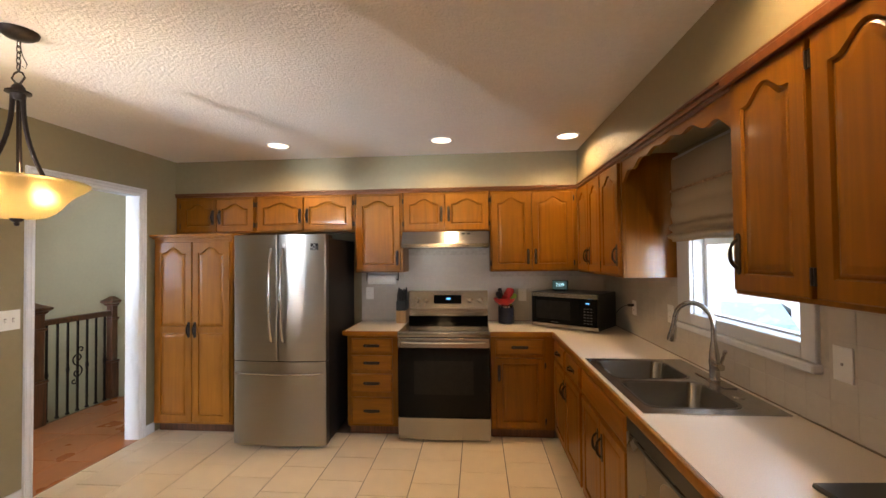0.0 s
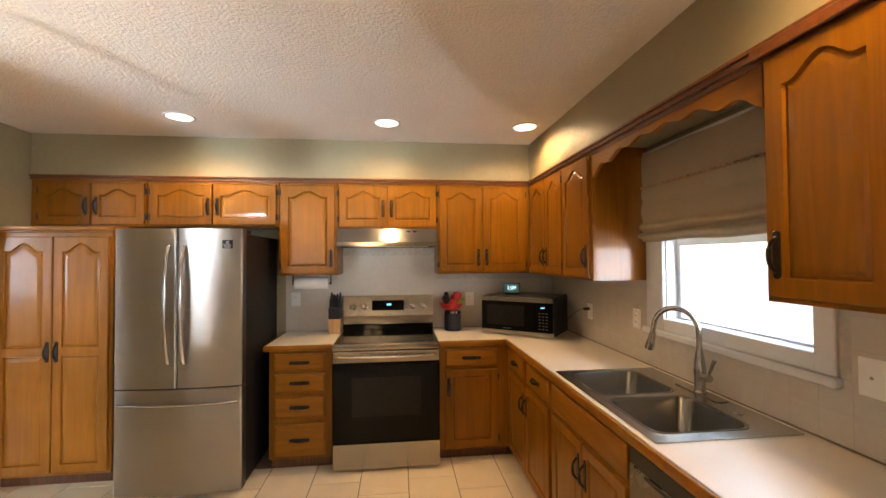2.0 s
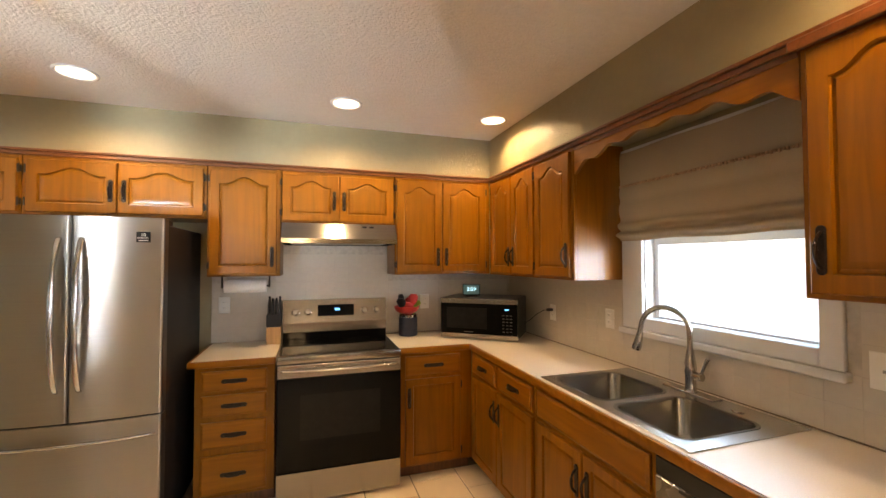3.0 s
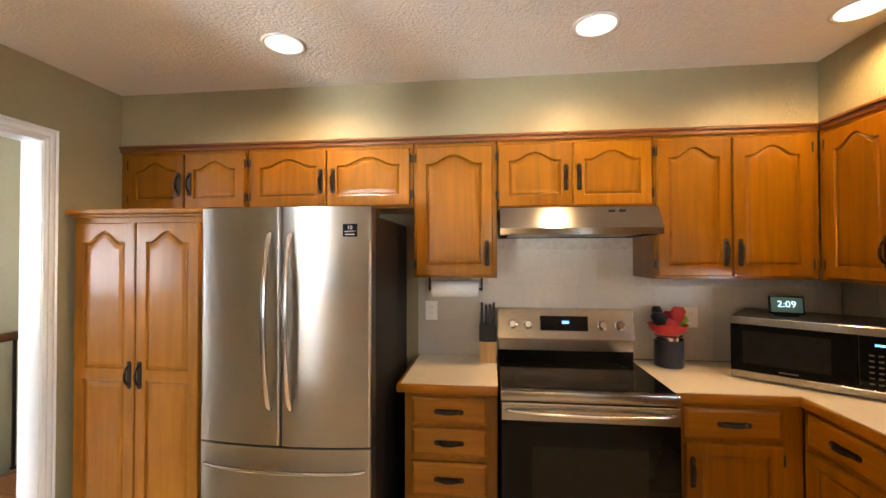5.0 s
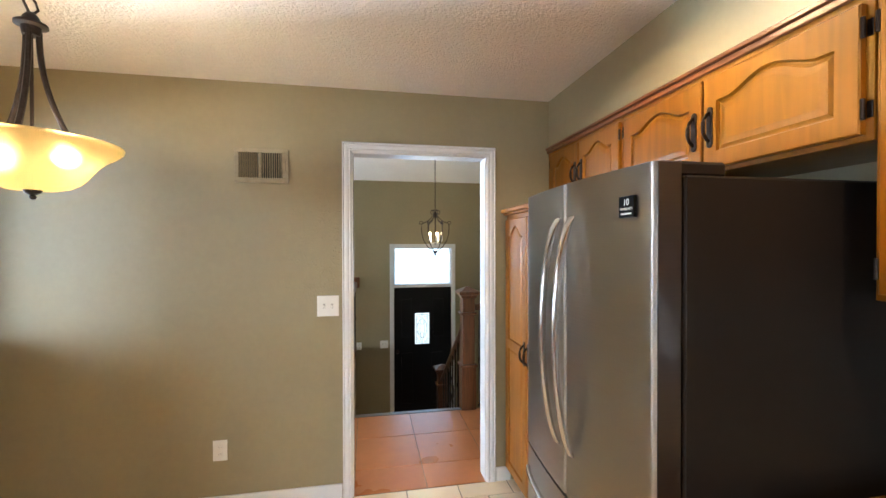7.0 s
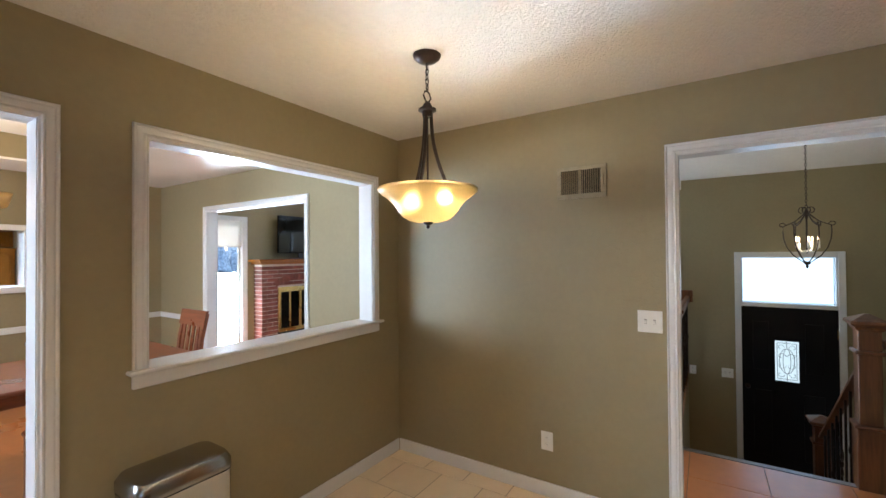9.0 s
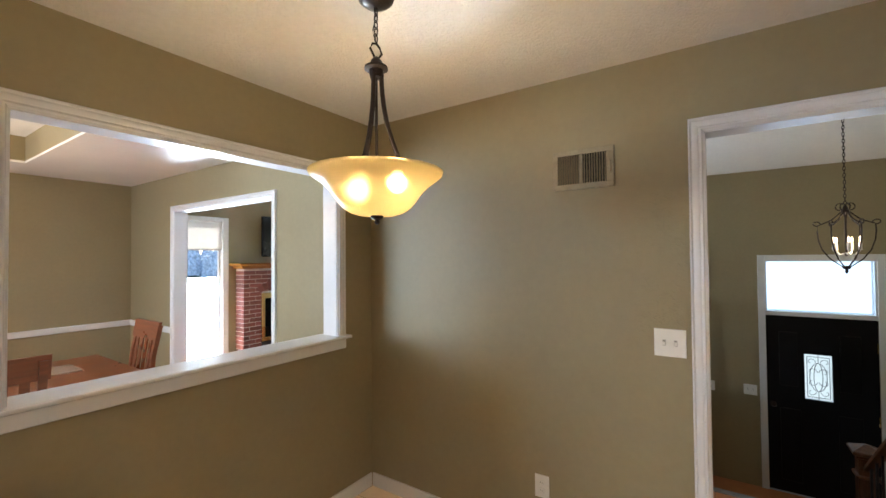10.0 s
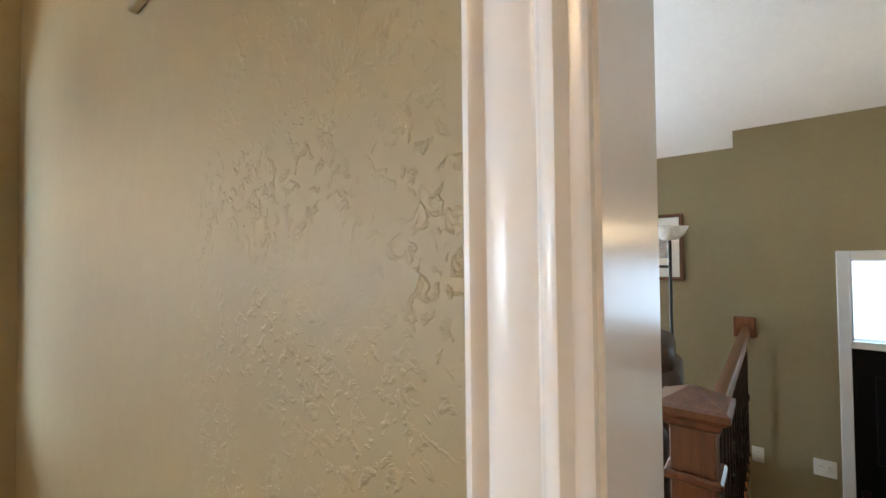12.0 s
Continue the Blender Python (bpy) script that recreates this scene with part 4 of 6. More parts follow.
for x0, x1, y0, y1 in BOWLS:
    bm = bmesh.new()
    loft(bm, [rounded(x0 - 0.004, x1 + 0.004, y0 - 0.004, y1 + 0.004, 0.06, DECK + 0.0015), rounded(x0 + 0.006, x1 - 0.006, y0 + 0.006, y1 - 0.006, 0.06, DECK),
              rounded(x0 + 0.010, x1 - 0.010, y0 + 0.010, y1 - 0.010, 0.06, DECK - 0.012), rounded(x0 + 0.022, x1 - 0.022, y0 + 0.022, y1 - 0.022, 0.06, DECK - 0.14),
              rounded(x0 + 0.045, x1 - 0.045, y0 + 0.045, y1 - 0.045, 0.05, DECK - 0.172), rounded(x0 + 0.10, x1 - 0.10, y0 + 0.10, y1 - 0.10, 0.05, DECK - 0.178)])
    b = part("bowl", bm, SHADED_BOWL_STEEL, sk, smooth=True)
    bm = bmesh.new()
    lathe(bm, [(0.045, 0.003), (0.04, 0.004), (0.03, 0.001), (0.0, 0.001)], 20, ((x0 + x1) / 2, (y0 + y1) / 2, DECK - 0.178))
    part("drain", bm, CHROME, b, smooth=True)
    for cx, cy in ((x0, y0), (x1, y0), (x0, y1), (x1, y1)):
        bm = bmesh.new()
        sx, sy = (1 if cx == x0 else -1), (1 if cy == y0 else -1)
        pts = [(cx, cy)] + [(cx + sx * (0.06 - 0.06 * math.sin(radians(a))), cy + sy * (0.06 - 0.06 * math.cos(radians(a)))) for a in range(0, 91, 15)]
        lo = [bm.verts.new((px, py, 0.915)) for px, py in pts]
        hi = [bm.verts.new((px, py, DECK)) for px, py in pts]
        bm.faces.new(hi)
        bm.faces.new(lo[::-1])
        for i in range(len(pts)):
            j = (i + 1) % len(pts)
            bm.faces.new((lo[i], lo[j], hi[j], hi[i]))
        part("corner", bm, STEEL, b)

fc = thing("faucet", "brushed nickel pull-down gooseneck faucet", "faucet", pose(1.247, 2.17, DECK))
bm = bmesh.new()
lathe(bm, [(0.0, 0), (0.028, 0), (0.028, 0.006), (0.023, 0.012), (0.0225, 0.07), (0.026, 0.10), (0.024, 0.13), (0.018, 0.165), (0.0145, 0.19), (0.0, 0.19)], 20)
part("body", bm, STEEL, fc, smooth=True)
bm = bmesh.new()
pts = [(0, 0, 0.18), (0, 0, 0.27)]
for i in range(1, 11):
    a = math.pi * i / 11
    pts.append((-0.105 + 0.105 * math.cos(a), 0.0, 0.27 + 0.105 * math.sin(a)))
pts.append((-0.218, 0, 0.235))
tube(bm, pts, 0.0125, 12)
part("spout", bm, STEEL, fc, smooth=True).matrix_local = pose(0, 0, 0, 0, 0, -62)
bm = bmesh.new()
tube(bm, [(-0.214, 0, 0.245), (-0.222, 0, 0.21), (-0.231, 0, 0.175), (-0.236, 0, 0.158)], [0.0145, 0.018, 0.022, 0.021], 14)
part("spray_head", bm, STEEL, fc, smooth=True).matrix_local = pose(0, 0, 0, 0, 0, -62)
bm = bmesh.new()
tube(bm, [(0, -0.015, 0.075), (0.0, -0.06, 0.08)], [0.02, 0.017], 12)
tube(bm, [(0, -0.05, 0.085), (0.006, -0.075, 0.15), (0.008, -0.082, 0.165)], [0.006, 0.008, 0.009], 8)
part("lever", bm, STEEL, fc, smooth=True)
boxes("base_plate", STEEL, fc, (-0.03, 0.03, -0.13, 0.13, 0, 0.005), bevel=0.002)
bm = bmesh.new()
lathe(bm, [(0, 0.004), (0.022, 0.004), (0.024, 0)], 18)
hc = part("sink_hole_cover", bm, STEEL, None, smooth=True)
hc.location = (1.215, 1.93, DECK)
tagged(hc, "round steel hole cover on the sink deck", "hole cover")


# ---- switches, outlets, vent ----
def plate(name, label, m, w, h, kind):
    """Wall plate in local x-z, its face towards -y."""
    t = thing(name, label, name.replace("_", " "), m)
    boxes("cover", PLATE, t, (-w / 2, w / 2, -0.006, -0.0005, -h / 2, h / 2), bevel=0.002)
    dark = BLACK
    if kind == "switch":
        for x in (-0.023, 0.023) if w > 0.1 else (0,):
            boxes("toggle", PLATE, t, (x - 0.005, x + 0.005, -0.016, -0.005, -0.010, 0.006), bevel=0.001)
            boxes("slot", material("grey_slot", (0.3, 0.29, 0.27), 0.6), t, (x - 0.006, x + 0.006, -0.0075, -0.005, -0.013, 0.013))
    if kind == "blank":
        boxes("jack", material("grey_jack", (0.3, 0.29, 0.27), 0.5), t, (-0.005, 0.005, -0.010, -0.005, -0.005, 0.005), bevel=0.002)
    if kind == "outlet":
        for z in (-0.02, 0.02):
            boxes("socket", PLATE, t, (-0.016, 0.016, -0.008, -0.005, z - 0.014, z + 0.014), bevel=0.003)
            for x in (-0.006, 0.006):
                boxes("slot", dark, t, (x - 0.001, x + 0.001, -0.0085, -0.006, z - 0.003, z + 0.005))
    return t


def on_west(y, z):
    return pose(WALL_W, y, z, 0, 0, 90)


def on_east(y, z):
    return pose(WALL_E - 0.008, y, z, 0, 0, -90)


plate("light_switch", "white double toggle switch plate beside the hall doorway", on_west(2.362, 1.178), 0.128, 0.125, "switch")
plate("wall_outlet", "white outlet plate low on the olive wall", on_west(1.753, 0.355), 0.078, 0.12, "outlet")
plate("wall_plate", "white blank wall plate with one small jack beside the sink window", on_east(1.535, 1.165), 0.078, 0.12, "blank")
plate("wall_outlet", "white outlet plate on the tiled splashback", on_east(2.78, 1.165), 0.075, 0.115, "outlet")
plate("wall_outlet", "white outlet plate behind the microwave", on_east(3.39, 1.13), 0.075, 0.115, "outlet")
plate("wall_outlet", "white outlet plate under the paper towels", pose(-1.005, WALL_N - 0.008, 1.19, 0, 0, 0), 0.078, 0.12, "outlet")
plate("wall_outlet", "white outlet plate behind the utensil crock", pose(0.52, WALL_N - 0.008, 1.17, 0, 0, 0), 0.078, 0.12, "outlet")

vt = thing("air_vent", "olive-painted metal wall vent with two louvred halves", "air vent", pose(WALL_W, 1.99, 2.013, 0, 0, 90))
VENT = material("olive_painted_metal", (0.31, 0.26, 0.165), 0.45)
boxes("backing", BLACK, vt, (-0.13, 0.125, -0.003, -0.001, -0.075, 0.078))
for d in ((-0.15, 0.15, -0.014, -0.001, 0.076, 0.10), (-0.15, 0.15, -0.014, -0.001, -0.10, -0.072), (-0.15, -0.124, -0.014, -0.001, -0.072, 0.076), (0.114, 0.15, -0.014, -0.001, -0.072, 0.076), (-0.016, 0.0, -0.014, -0.001, -0.072, 0.076)):
    boxes("frame", VENT, vt, d, bevel=0.002)
slat = None
for half, x0, tilt in ((0, -0.120, -36), (1, 0.004, 36)):
    for i in range(9):
        if slat is None:
            slat = boxes("slat", VENT, vt, (-0.0007, 0.0007, -0.006, 0.006, -0.072, 0.076))
            ob = slat
        else:
            ob = new("slat", slat.data)
            ob.parent = vt
        ob.matrix_local = pose(x0 + 0.004 + i * 0.0124, -0.008, 0, 0, 0, tilt)
boxes("lever", VENT, vt, (0.128, 0.134, -0.022, -0.013, -0.03, 0.03), bevel=0.001)


pg = thing("power_cord", "black power plug and cord behind the microwave", "power cord")
boxes("plug", BLACK, pg, (1.268, 1.314, 3.378, 3.402, 1.140, 1.162), bevel=0.004, segments=2)
bm = bmesh.new()
tube(bm, [(1.268, 3.39, 1.151), (1.25, 3.41, 1.145), (1.235, 3.48, 1.11), (1.23, 3.58, 1.05), (1.225, 3.68, 1.0), (1.19, 3.755, 0.97)], 0.0024, 6)
part("cord", bm, BLACK, pg, smooth=True)


# ---- ceiling lights ----
for x, y in ((-1.575, 3.322), (-0.198, 3.325), (0.808, 3.327), (0.808, 1.14)):
    cl = thing("recessed_light", "white-trimmed recessed ceiling light, lit", "ceiling light", pose(x, y, ROOM_TOP), "recessed lights")
    bm = bmesh.new()
    lathe(bm, [(0.098, 0.0), (0.098, -0.004), (0.090, -0.008), (0.080, -0.005), (0.078, 0.0)], 36)
    part("trim_ring", bm, TRIM, cl, smooth=True)
    bm = bmesh.new()
    lathe(bm, [(0.079, -0.003), (0.0, -0.003)], 36)
    part("lens", bm, CAN_LENS, cl)
    lamp("recessed_lamp", "SPOT", look((x, y, ROOM_TOP - 0.02), (x, y, 0)), 10.8, WARM, radius=0.04, cone=(160, 0.55))

PL = (-1.802, 1.553)
pl = thing("pendant_lamp", "bronze pendant lamp with amber glass bowl, lit", "pendant lamp", pose(PL[0], PL[1], 0))
bm = bmesh.new()
lathe(bm, [(0.0, 2.462), (0.02, 2.464), (0.045, 2.472), (0.062, 2.486), (0.066, 2.499), (0.0, 2.499)], 28)
part("canopy", bm, BRONZE, pl, smooth=True)


def link(bm, c, r, h, axis, wire=0.0022):
    pts = []
    for i in range(17):
        a = 2 * math.pi * i / 16
        u, w = r * math.cos(a), h * math.sin(a)
        pts.append((c[0] + (u if axis == 0 else 0), c[1] + (u if axis else 0), c[2] + w))
    tube(bm, pts, wire, 6, caps=False)


for i in range(5):
    bm = bmesh.new()
    link(bm, (0, 0, 2.447 - i * 0.024), 0.0075, 0.016, i % 2)
    part("chain_link", bm, BRONZE, pl, smooth=True)
bm = bmesh.new()
tube(bm, [(0.002, 0, 2.46), (0.012, 0.004, 2.40), (0.026, 0.01, 2.365), (0.022, 0.01, 2.345), (0.004, 0, 2.36), (0, 0, 2.33)], 0.0018, 6)
part("wire", bm, BLACK, pl, smooth=True)
bm = bmesh.new()
pts = [(-0.004, 0, 2.275), (-0.03, 0, 2.305), (-0.018, 0, 2.325), (0, 0, 2.332), (0.018, 0, 2.325), (0.03, 0, 2.305), (0.004, 0, 2.275)]
tube(bm, pts, 0.004, 8)
part("yoke", bm, BRONZE, pl, smooth=True)
bm = bmesh.new()
lathe(bm, [(0.0, 2.285), (0.010, 2.282), (0.020, 2.268), (0.026, 2.252), (0.041, 2.248), (0.042, 2.240), (0.026, 2.236), (0.022, 2.21), (0.0, 2.21)], 24)
part("hub", bm, BRONZE, pl, smooth=True)
bm = bmesh.new()
lathe(bm, [(0.005, 2.22), (0.005, 1.72)], 10)
part("stem", bm, BRONZE, pl, smooth=True)
for k in range(3):
    bm = bmesh.new()
    a = radians(15 + 120 * k)
    pts = []
    for i in range(12):
        s = i / 11
        r = 0.018 + 0.10 * s ** 2.2
        pts.append((r * math.cos(a), r * math.sin(a), 2.23 - 0.38 * s))
    tube(bm, pts, 0.0085, 8)
    part("arm", bm, BRONZE, pl, smooth=True)
AMBER = bpy.data.materials.new("amber_glass")
AMBER.use_nodes = True
nt = AMBER.node_tree
nt.nodes.remove(nt.nodes["Principled BSDF"])
tr, gl, mx = nt.nodes.new("ShaderNodeBsdfTranslucent"), nt.nodes.new("ShaderNodeBsdfGlossy"), nt.nodes.new("ShaderNodeMixShader")
nz, cr = nt.nodes.new("ShaderNodeTexNoise"), nt.nodes.new("ShaderNodeMixRGB")
nz.inputs["Scale"].default_value, nz.inputs["Detail"].default_value = 9.0, 5
cr.inputs[1].default_value, cr.inputs[2].default_value = (0.36, 0.315, 0.22, 1), (0.33, 0.275, 0.17, 1)
gl.inputs["Roughness"].default_value = 0.2
mx.inputs[0].default_value = 0.06
rf, mb = nt.nodes.new("ShaderNodeBsdfRefraction"), nt.nodes.new("ShaderNodeMixShader")
rf.inputs["Color"].default_value, rf.inputs["Roughness"].default_value, rf.inputs["IOR"].default_value = (0.90, 0.76, 0.50, 1), 0.42, 1.25
mb.inputs[0].default_value = 0.5
nt.links.new(nz.outputs[0], cr.inputs[0])
nt.links.new(cr.outputs[0], tr.inputs[0])
nt.links.new(tr.outputs[0], mb.inputs[1])
nt.links.new(rf.outputs[0], mb.inputs[2])
nt.links.new(mb.outputs[0], mx.inputs[1])
nt.links.new(gl.outputs[0], mx.inputs[2])
nt.links.new(mx.outputs[0], nt.nodes["Material Output"].inputs[0])
bm = bmesh.new()
bowl = [(0.004, 1.721), (0.06, 1.722), (0.092, 1.731), (0.117, 1.747), (0.136, 1.768), (0.151, 1.790), (0.168, 1.812), (0.190, 1.832), (0.214, 1.848), (0.231, 1.863), (0.2335, 1.873)]
lathe(bm, bowl + [(r - 0.006, z + 0.004) for r, z in bowl[:1:-1]] + [(0.004, 1.729)], 56)
part("bowl", bm, AMBER, pl, "amber glass bowl", smooth="all")
bm = bmesh.new()
lathe(bm, [(0.0, 1.690), (0.006, 1.692), (0.010, 1.700), (0.007, 1.705), (0.020, 1.712), (0.024, 1.722), (0.0, 1.724)], 18)
part("finial", bm, BRONZE, pl, smooth=True)
for k in range(2):
    a = radians(266 + 180 * k)
    bx, by = 0.10 * math.cos(a), 0.10 * math.sin(a)
    bm = bmesh.new()
    bmesh.ops.create_uvsphere(bm, u_segments=14, v_segments=8, radius=0.028, matrix=Matrix.Translation((bx, by, 1.825)))
    part("bulb", bm, BULB, pl, smooth="all")
    lamp("pendant_bulb", "POINT", pose(PL[0] + bx, PL[1] + by, 1.825), 9.5, (1.0, 0.76, 0.45), radius=0.034)

# ---- things on the counters ----
pt_h = thing("paper_towel_holder", "paper towel roll on a rod under the wall cabinet", "paper towels", pose(-0.845, 3.98, 1.335))
bm = bmesh.new()
tube(bm, [(-0.155, 0, 0), (0.155, 0, 0)], 0.007, 8)
for sx in (-0.155, 0.155):
    tube(bm, [(sx, 0, -0.012), (sx, 0, 0.075)], 0.006, 8)
part("rod", bm, BRONZE, pt_h, smooth=True)
bm = bmesh.new()
tube(bm, [(-0.138, 0, 0), (-0.136, 0, 0), (0.136, 0, 0), (0.138, 0, 0)], [0.045, 0.047, 0.047, 0.045], 28)
part("roll", bm, PAPER, pt_h, smooth=True)

kb = thing("knife_block", "beech knife block full of black-handled knives", "knife block", pose(-0.655, 3.985, 0.914))
bm = bmesh.new()
prism(bm, [(-0.048, 0), (0.048, 0), (0.048, 0.12), (-0.048, 0.12)], -0.05, 0.10)
part("base", bm, BEECH, kb)
boxes("upper_block", BLACK, kb, (-0.050, 0.050, -0.045, 0.09, 0.121, 0.215), bevel=0.004)
for i in range(4):
    for j in range(3):
        kx, ky = -0.036 + i * 0.024, -0.025 + j * 0.036
        bm = bmesh.new()
        box(bm, kx - 0.007, kx + 0.007, ky - 0.010, ky + 0.010, 0.214, 0.29 + 0.012 * ((i + j) % 3) + 0.012 * j, bevel=0.003)
        part("knife_handle", bm, BLACK, kb)

uc = thing("utensil_crock", "navy utensil crock with red and green spatulas", "utensil crock", pose(0.352, 3.985, 0.914))
bm = bmesh.new()
lathe(bm, [(0.0, 0.0), (0.072, 0.0), (0.075, 0.005), (0.075, 0.155), (0.068, 0.155), (0.066, 0.02), (0.0, 0.02)], 32)
part("crock", bm, NAVY, uc, smooth=True)
bm = bmesh.new()
lathe(bm, [(0.0755, 0.150), (0.0765, 0.168), (0.070, 0.170), (0.067, 0.152)], 32)
part("rim_band", bm, CHROME, uc, smooth=True)
for k, (ax, ay, h, mat, w) in enumerate(((-0.06, -0.03, 0.30, BLACK, 0.036), (-0.02, -0.045, 0.27, RED, 0.045), (0.03, -0.04, 0.335, RED, 0.03), (0.065, -0.01, 0.28, GREEN, 0.03), (-0.05, 0.02, 0.33, BLACK, 0.028), (0.02, 0.03, 0.30, RED, 0.035), (0.055, 0.03, 0.32, BLACK, 0.02))):
    bm = bmesh.new()
    tube(bm, [(ax * 0.3, ay * 0.3, 0.03), (ax * 0.8, ay * 0.8, h * 0.72)], 0.005, 8)
    tube(bm, [(ax * 0.8, ay * 0.8, h * 0.70), (ax * 0.95, ay * 0.95, h * 0.80), (ax * 1.1, ay * 1.1, h * 0.93), (ax * 1.15, ay * 1.15, h)], [0.009, w * 1.05, w * 1.3, w * 0.75], 12, flat=0.3)
    part("utensil", bm, mat, uc, smooth=True)
bm = bmesh.new()
lathe(bm, [(0.0, 0.0), (0.055, 0.008), (0.090, 0.034), (0.102, 0.066), (0.097, 0.066), (0.052, 0.017), (0.0, 0.008)], 28, (-0.018, -0.03, 0.172))
part("ladle_bowl", bm, RED, uc, "red silicone scoop", smooth=True)

sd = thing("smart_display", "small black display showing a lit clock", "smart display", pose(0.82, 3.775, 1.229, 0, 0, -22))
boxes("base", BLACK, sd, (-0.055, 0.055, -0.005, 0.07, 0.0, 0.035), bevel=0.008)
boxes("screen", BLACK_GLASS, sd, (-0.07, 0.07, -0.02, -0.004, 0.008, 0.098), bevel=0.004).matrix_local = pose(0, 0, 0, -14)
boxes("picture_area", glow("teal_screen", (0.015, 0.07, 0.09), 0.06), sd, (-0.062, 0.062, -0.0208, -0.0195, 0.016, 0.090)).matrix_local = pose(0, 0, 0, -14)
fnt = bpy.data.curves.new("clock_digits", "FONT")
fnt.body, fnt.size, fnt.align_x, fnt.align_y, fnt.extrude = "2:09", 0.044, "CENTER", "CENTER", 0.0006
digits = new("clock_digits", fnt)
digits.parent = sd
digits.matrix_local = pose(0, 0, 0, -14) @ pose(0, -0.0215, 0.055, 90)
fnt.materials.append(glow("pale_digits", (0.35, 0.75, 1.0), 0.6))

# coffee maker part and tray near the counter's end
bl = thing("coffee_maker", "black and steel coffee maker at the counter's end", "coffee maker", pose(1.145, 0.985, 0.914, 0, 0, -80))
boxes("base", BLACK, bl, (-0.10, 0.10, -0.12, 0.13, 0.0, 0.03), bevel=0.008, segments=2)
boxes("column", BLACK, bl, (-0.09, 0.09, 0.03, 0.13, 0.03, 0.30), bevel=0.012, segments=2)
bm = bmesh.new()
lathe(bm, [(0.0, 0.19), (0.06, 0.19), (0.075, 0.24), (0.078, 0.29), (0.0, 0.29)], 28, (0, -0.04, 0))
part("brew_head", bm, BLACK, bl, smooth=True)
bm = bmesh.new()
lathe(bm, [(0.080, 0.288), (0.118, 0.292), (0.122, 0.300), (0.116, 0.306), (0.080, 0.306)], 32, (0, -0.03, 0))
part("steel_rim", bm, material("matt_steel_rim", (0.30, 0.29, 0.27), 0.5, metal=1.0), bl, smooth=True)
bm = bmesh.new()
lathe(bm, [(0.0, 0.031), (0.055, 0.031), (0.065, 0.06), (0.06, 0.13), (0.045, 0.15), (0.0, 0.15)], 24, (0, -0.05, 0))
part("carafe", bm, BLACK_GLASS, bl, smooth=True)
ty = thing("black_tray", "flat black tray lying on the counter", "tray", pose(1.10, 1.165, 0.914, 0, 0, 4))
boxes("tray", BLACK, ty, (-0.13, 0.14, -0.07, 0.06, 0.0, 0.016), bevel=0.005)

# steel step bin by the pass-through wall
bn = thing("trash_can", "brushed steel step bin under the pass-through", "trash can", pose(-1.12, 0.68, 0))
bm = bmesh.new()
loft(bm, [rounded(-0.19, 0.19, -0.125, 0.125, 0.05, 0.0), rounded(-0.19, 0.19, -0.125, 0.125, 0.05, 0.05)])
part("base", bm, BLACK, bn, smooth=True)
bm = bmesh.new()
loft(bm, [rounded(-0.192, 0.192, -0.127, 0.127, 0.05, 0.05), rounded(-0.192, 0.192, -0.127, 0.127, 0.05, 0.605)], cap=True)
part("body", bm, STEEL, bn, smooth=True)
bm = bmesh.new()
loft(bm, [rounded(-0.194, 0.194, -0.129, 0.129, 0.05, 0.612), rounded(-0.194, 0.194, -0.129, 0.129, 0.05, 0.648), rounded(-0.180, 0.180, -0.112, 0.112, 0.05, 0.678), rounded(-0.12, 0.12, -0.07, 0.07, 0.05, 0.690)])
part("lid", bm, STEEL_ROWS, bn, smooth=True)

# ---- entry: front door, stairs, rails ----
fd = thing("door_1", "black front door with a small leaded light and glazed transom", "front door", pose(-6.67, FY0, 0, 0, 0, 90), kind="structure")
FWD = FY1 - FY0
BLACK_PAINT = material("black_door_paint", (0.005, 0.005, 0.006), 0.4, spread=0.08, gloss=0.2)
for d in ((-0.062, 0.004, -0.02, -0.001, -1.08, 1.565), (FWD - 0.004, FWD + 0.062, -0.02, -0.001, -1.08, 1.565), (0.004, FWD - 0.004, -0.02, -0.001, 1.497, 1.565)):
    boxes("casing", TRIM, fd, d, bevel=0.004)
boxes("transom_bar", TRIM, fd, (0.0, FWD, -0.012, 0.10, 0.885, 0.935), bevel=0.003)
for d in ((0.0, 0.02, 0.0, 0.10, 0.935, 1.5), (FWD - 0.02, FWD, 0.0, 0.10, 0.935, 1.5)):
    boxes("transom_frame", TRIM, fd, d)
SKYPANE = clear_glass("frosted_glass", (0.40, 0.47, 0.52), 0.35)
g = boxes("transom_pane", SKYPANE, fd, (0.02, FWD - 0.02, 0.05, 0.055, 0.935, 1.5))
g.visible_shadow = False
GL = (0.335, 0.565, -0.02, 0.475)
for d in ((0.0, GL[0], 0.03, 0.075, -1.075, 0.885), (GL[1], FWD, 0.03, 0.075, -1.075, 0.885), (GL[0], GL[1], 0.03, 0.075, -1.075, GL[2]), (GL[0], GL[1], 0.03, 0.075, GL[3], 0.885)):
    boxes("leaf", BLACK_PAINT, fd, d)
for d in ((0.12, 0.30, -0.95, -0.15), (0.60, 0.79, -0.95, -0.15), (0.12, 0.28, 0.10, 0.70), (0.62, 0.79, 0.10, 0.70)):
    bm = bmesh.new()
    box(bm, d[0], d[1], 0.022, 0.030, d[2], d[3], bevel=0.006)
    part("raised_panel", bm, BLACK_PAINT, fd)
g = boxes("light_pane", clear_glass("bevelled_glass", (0.62, 0.68, 0.62), 0.3), fd, (GL[0], GL[1], 0.05, 0.055, GL[2], GL[3]))
g.visible_shadow = False
bm = bmesh.new()
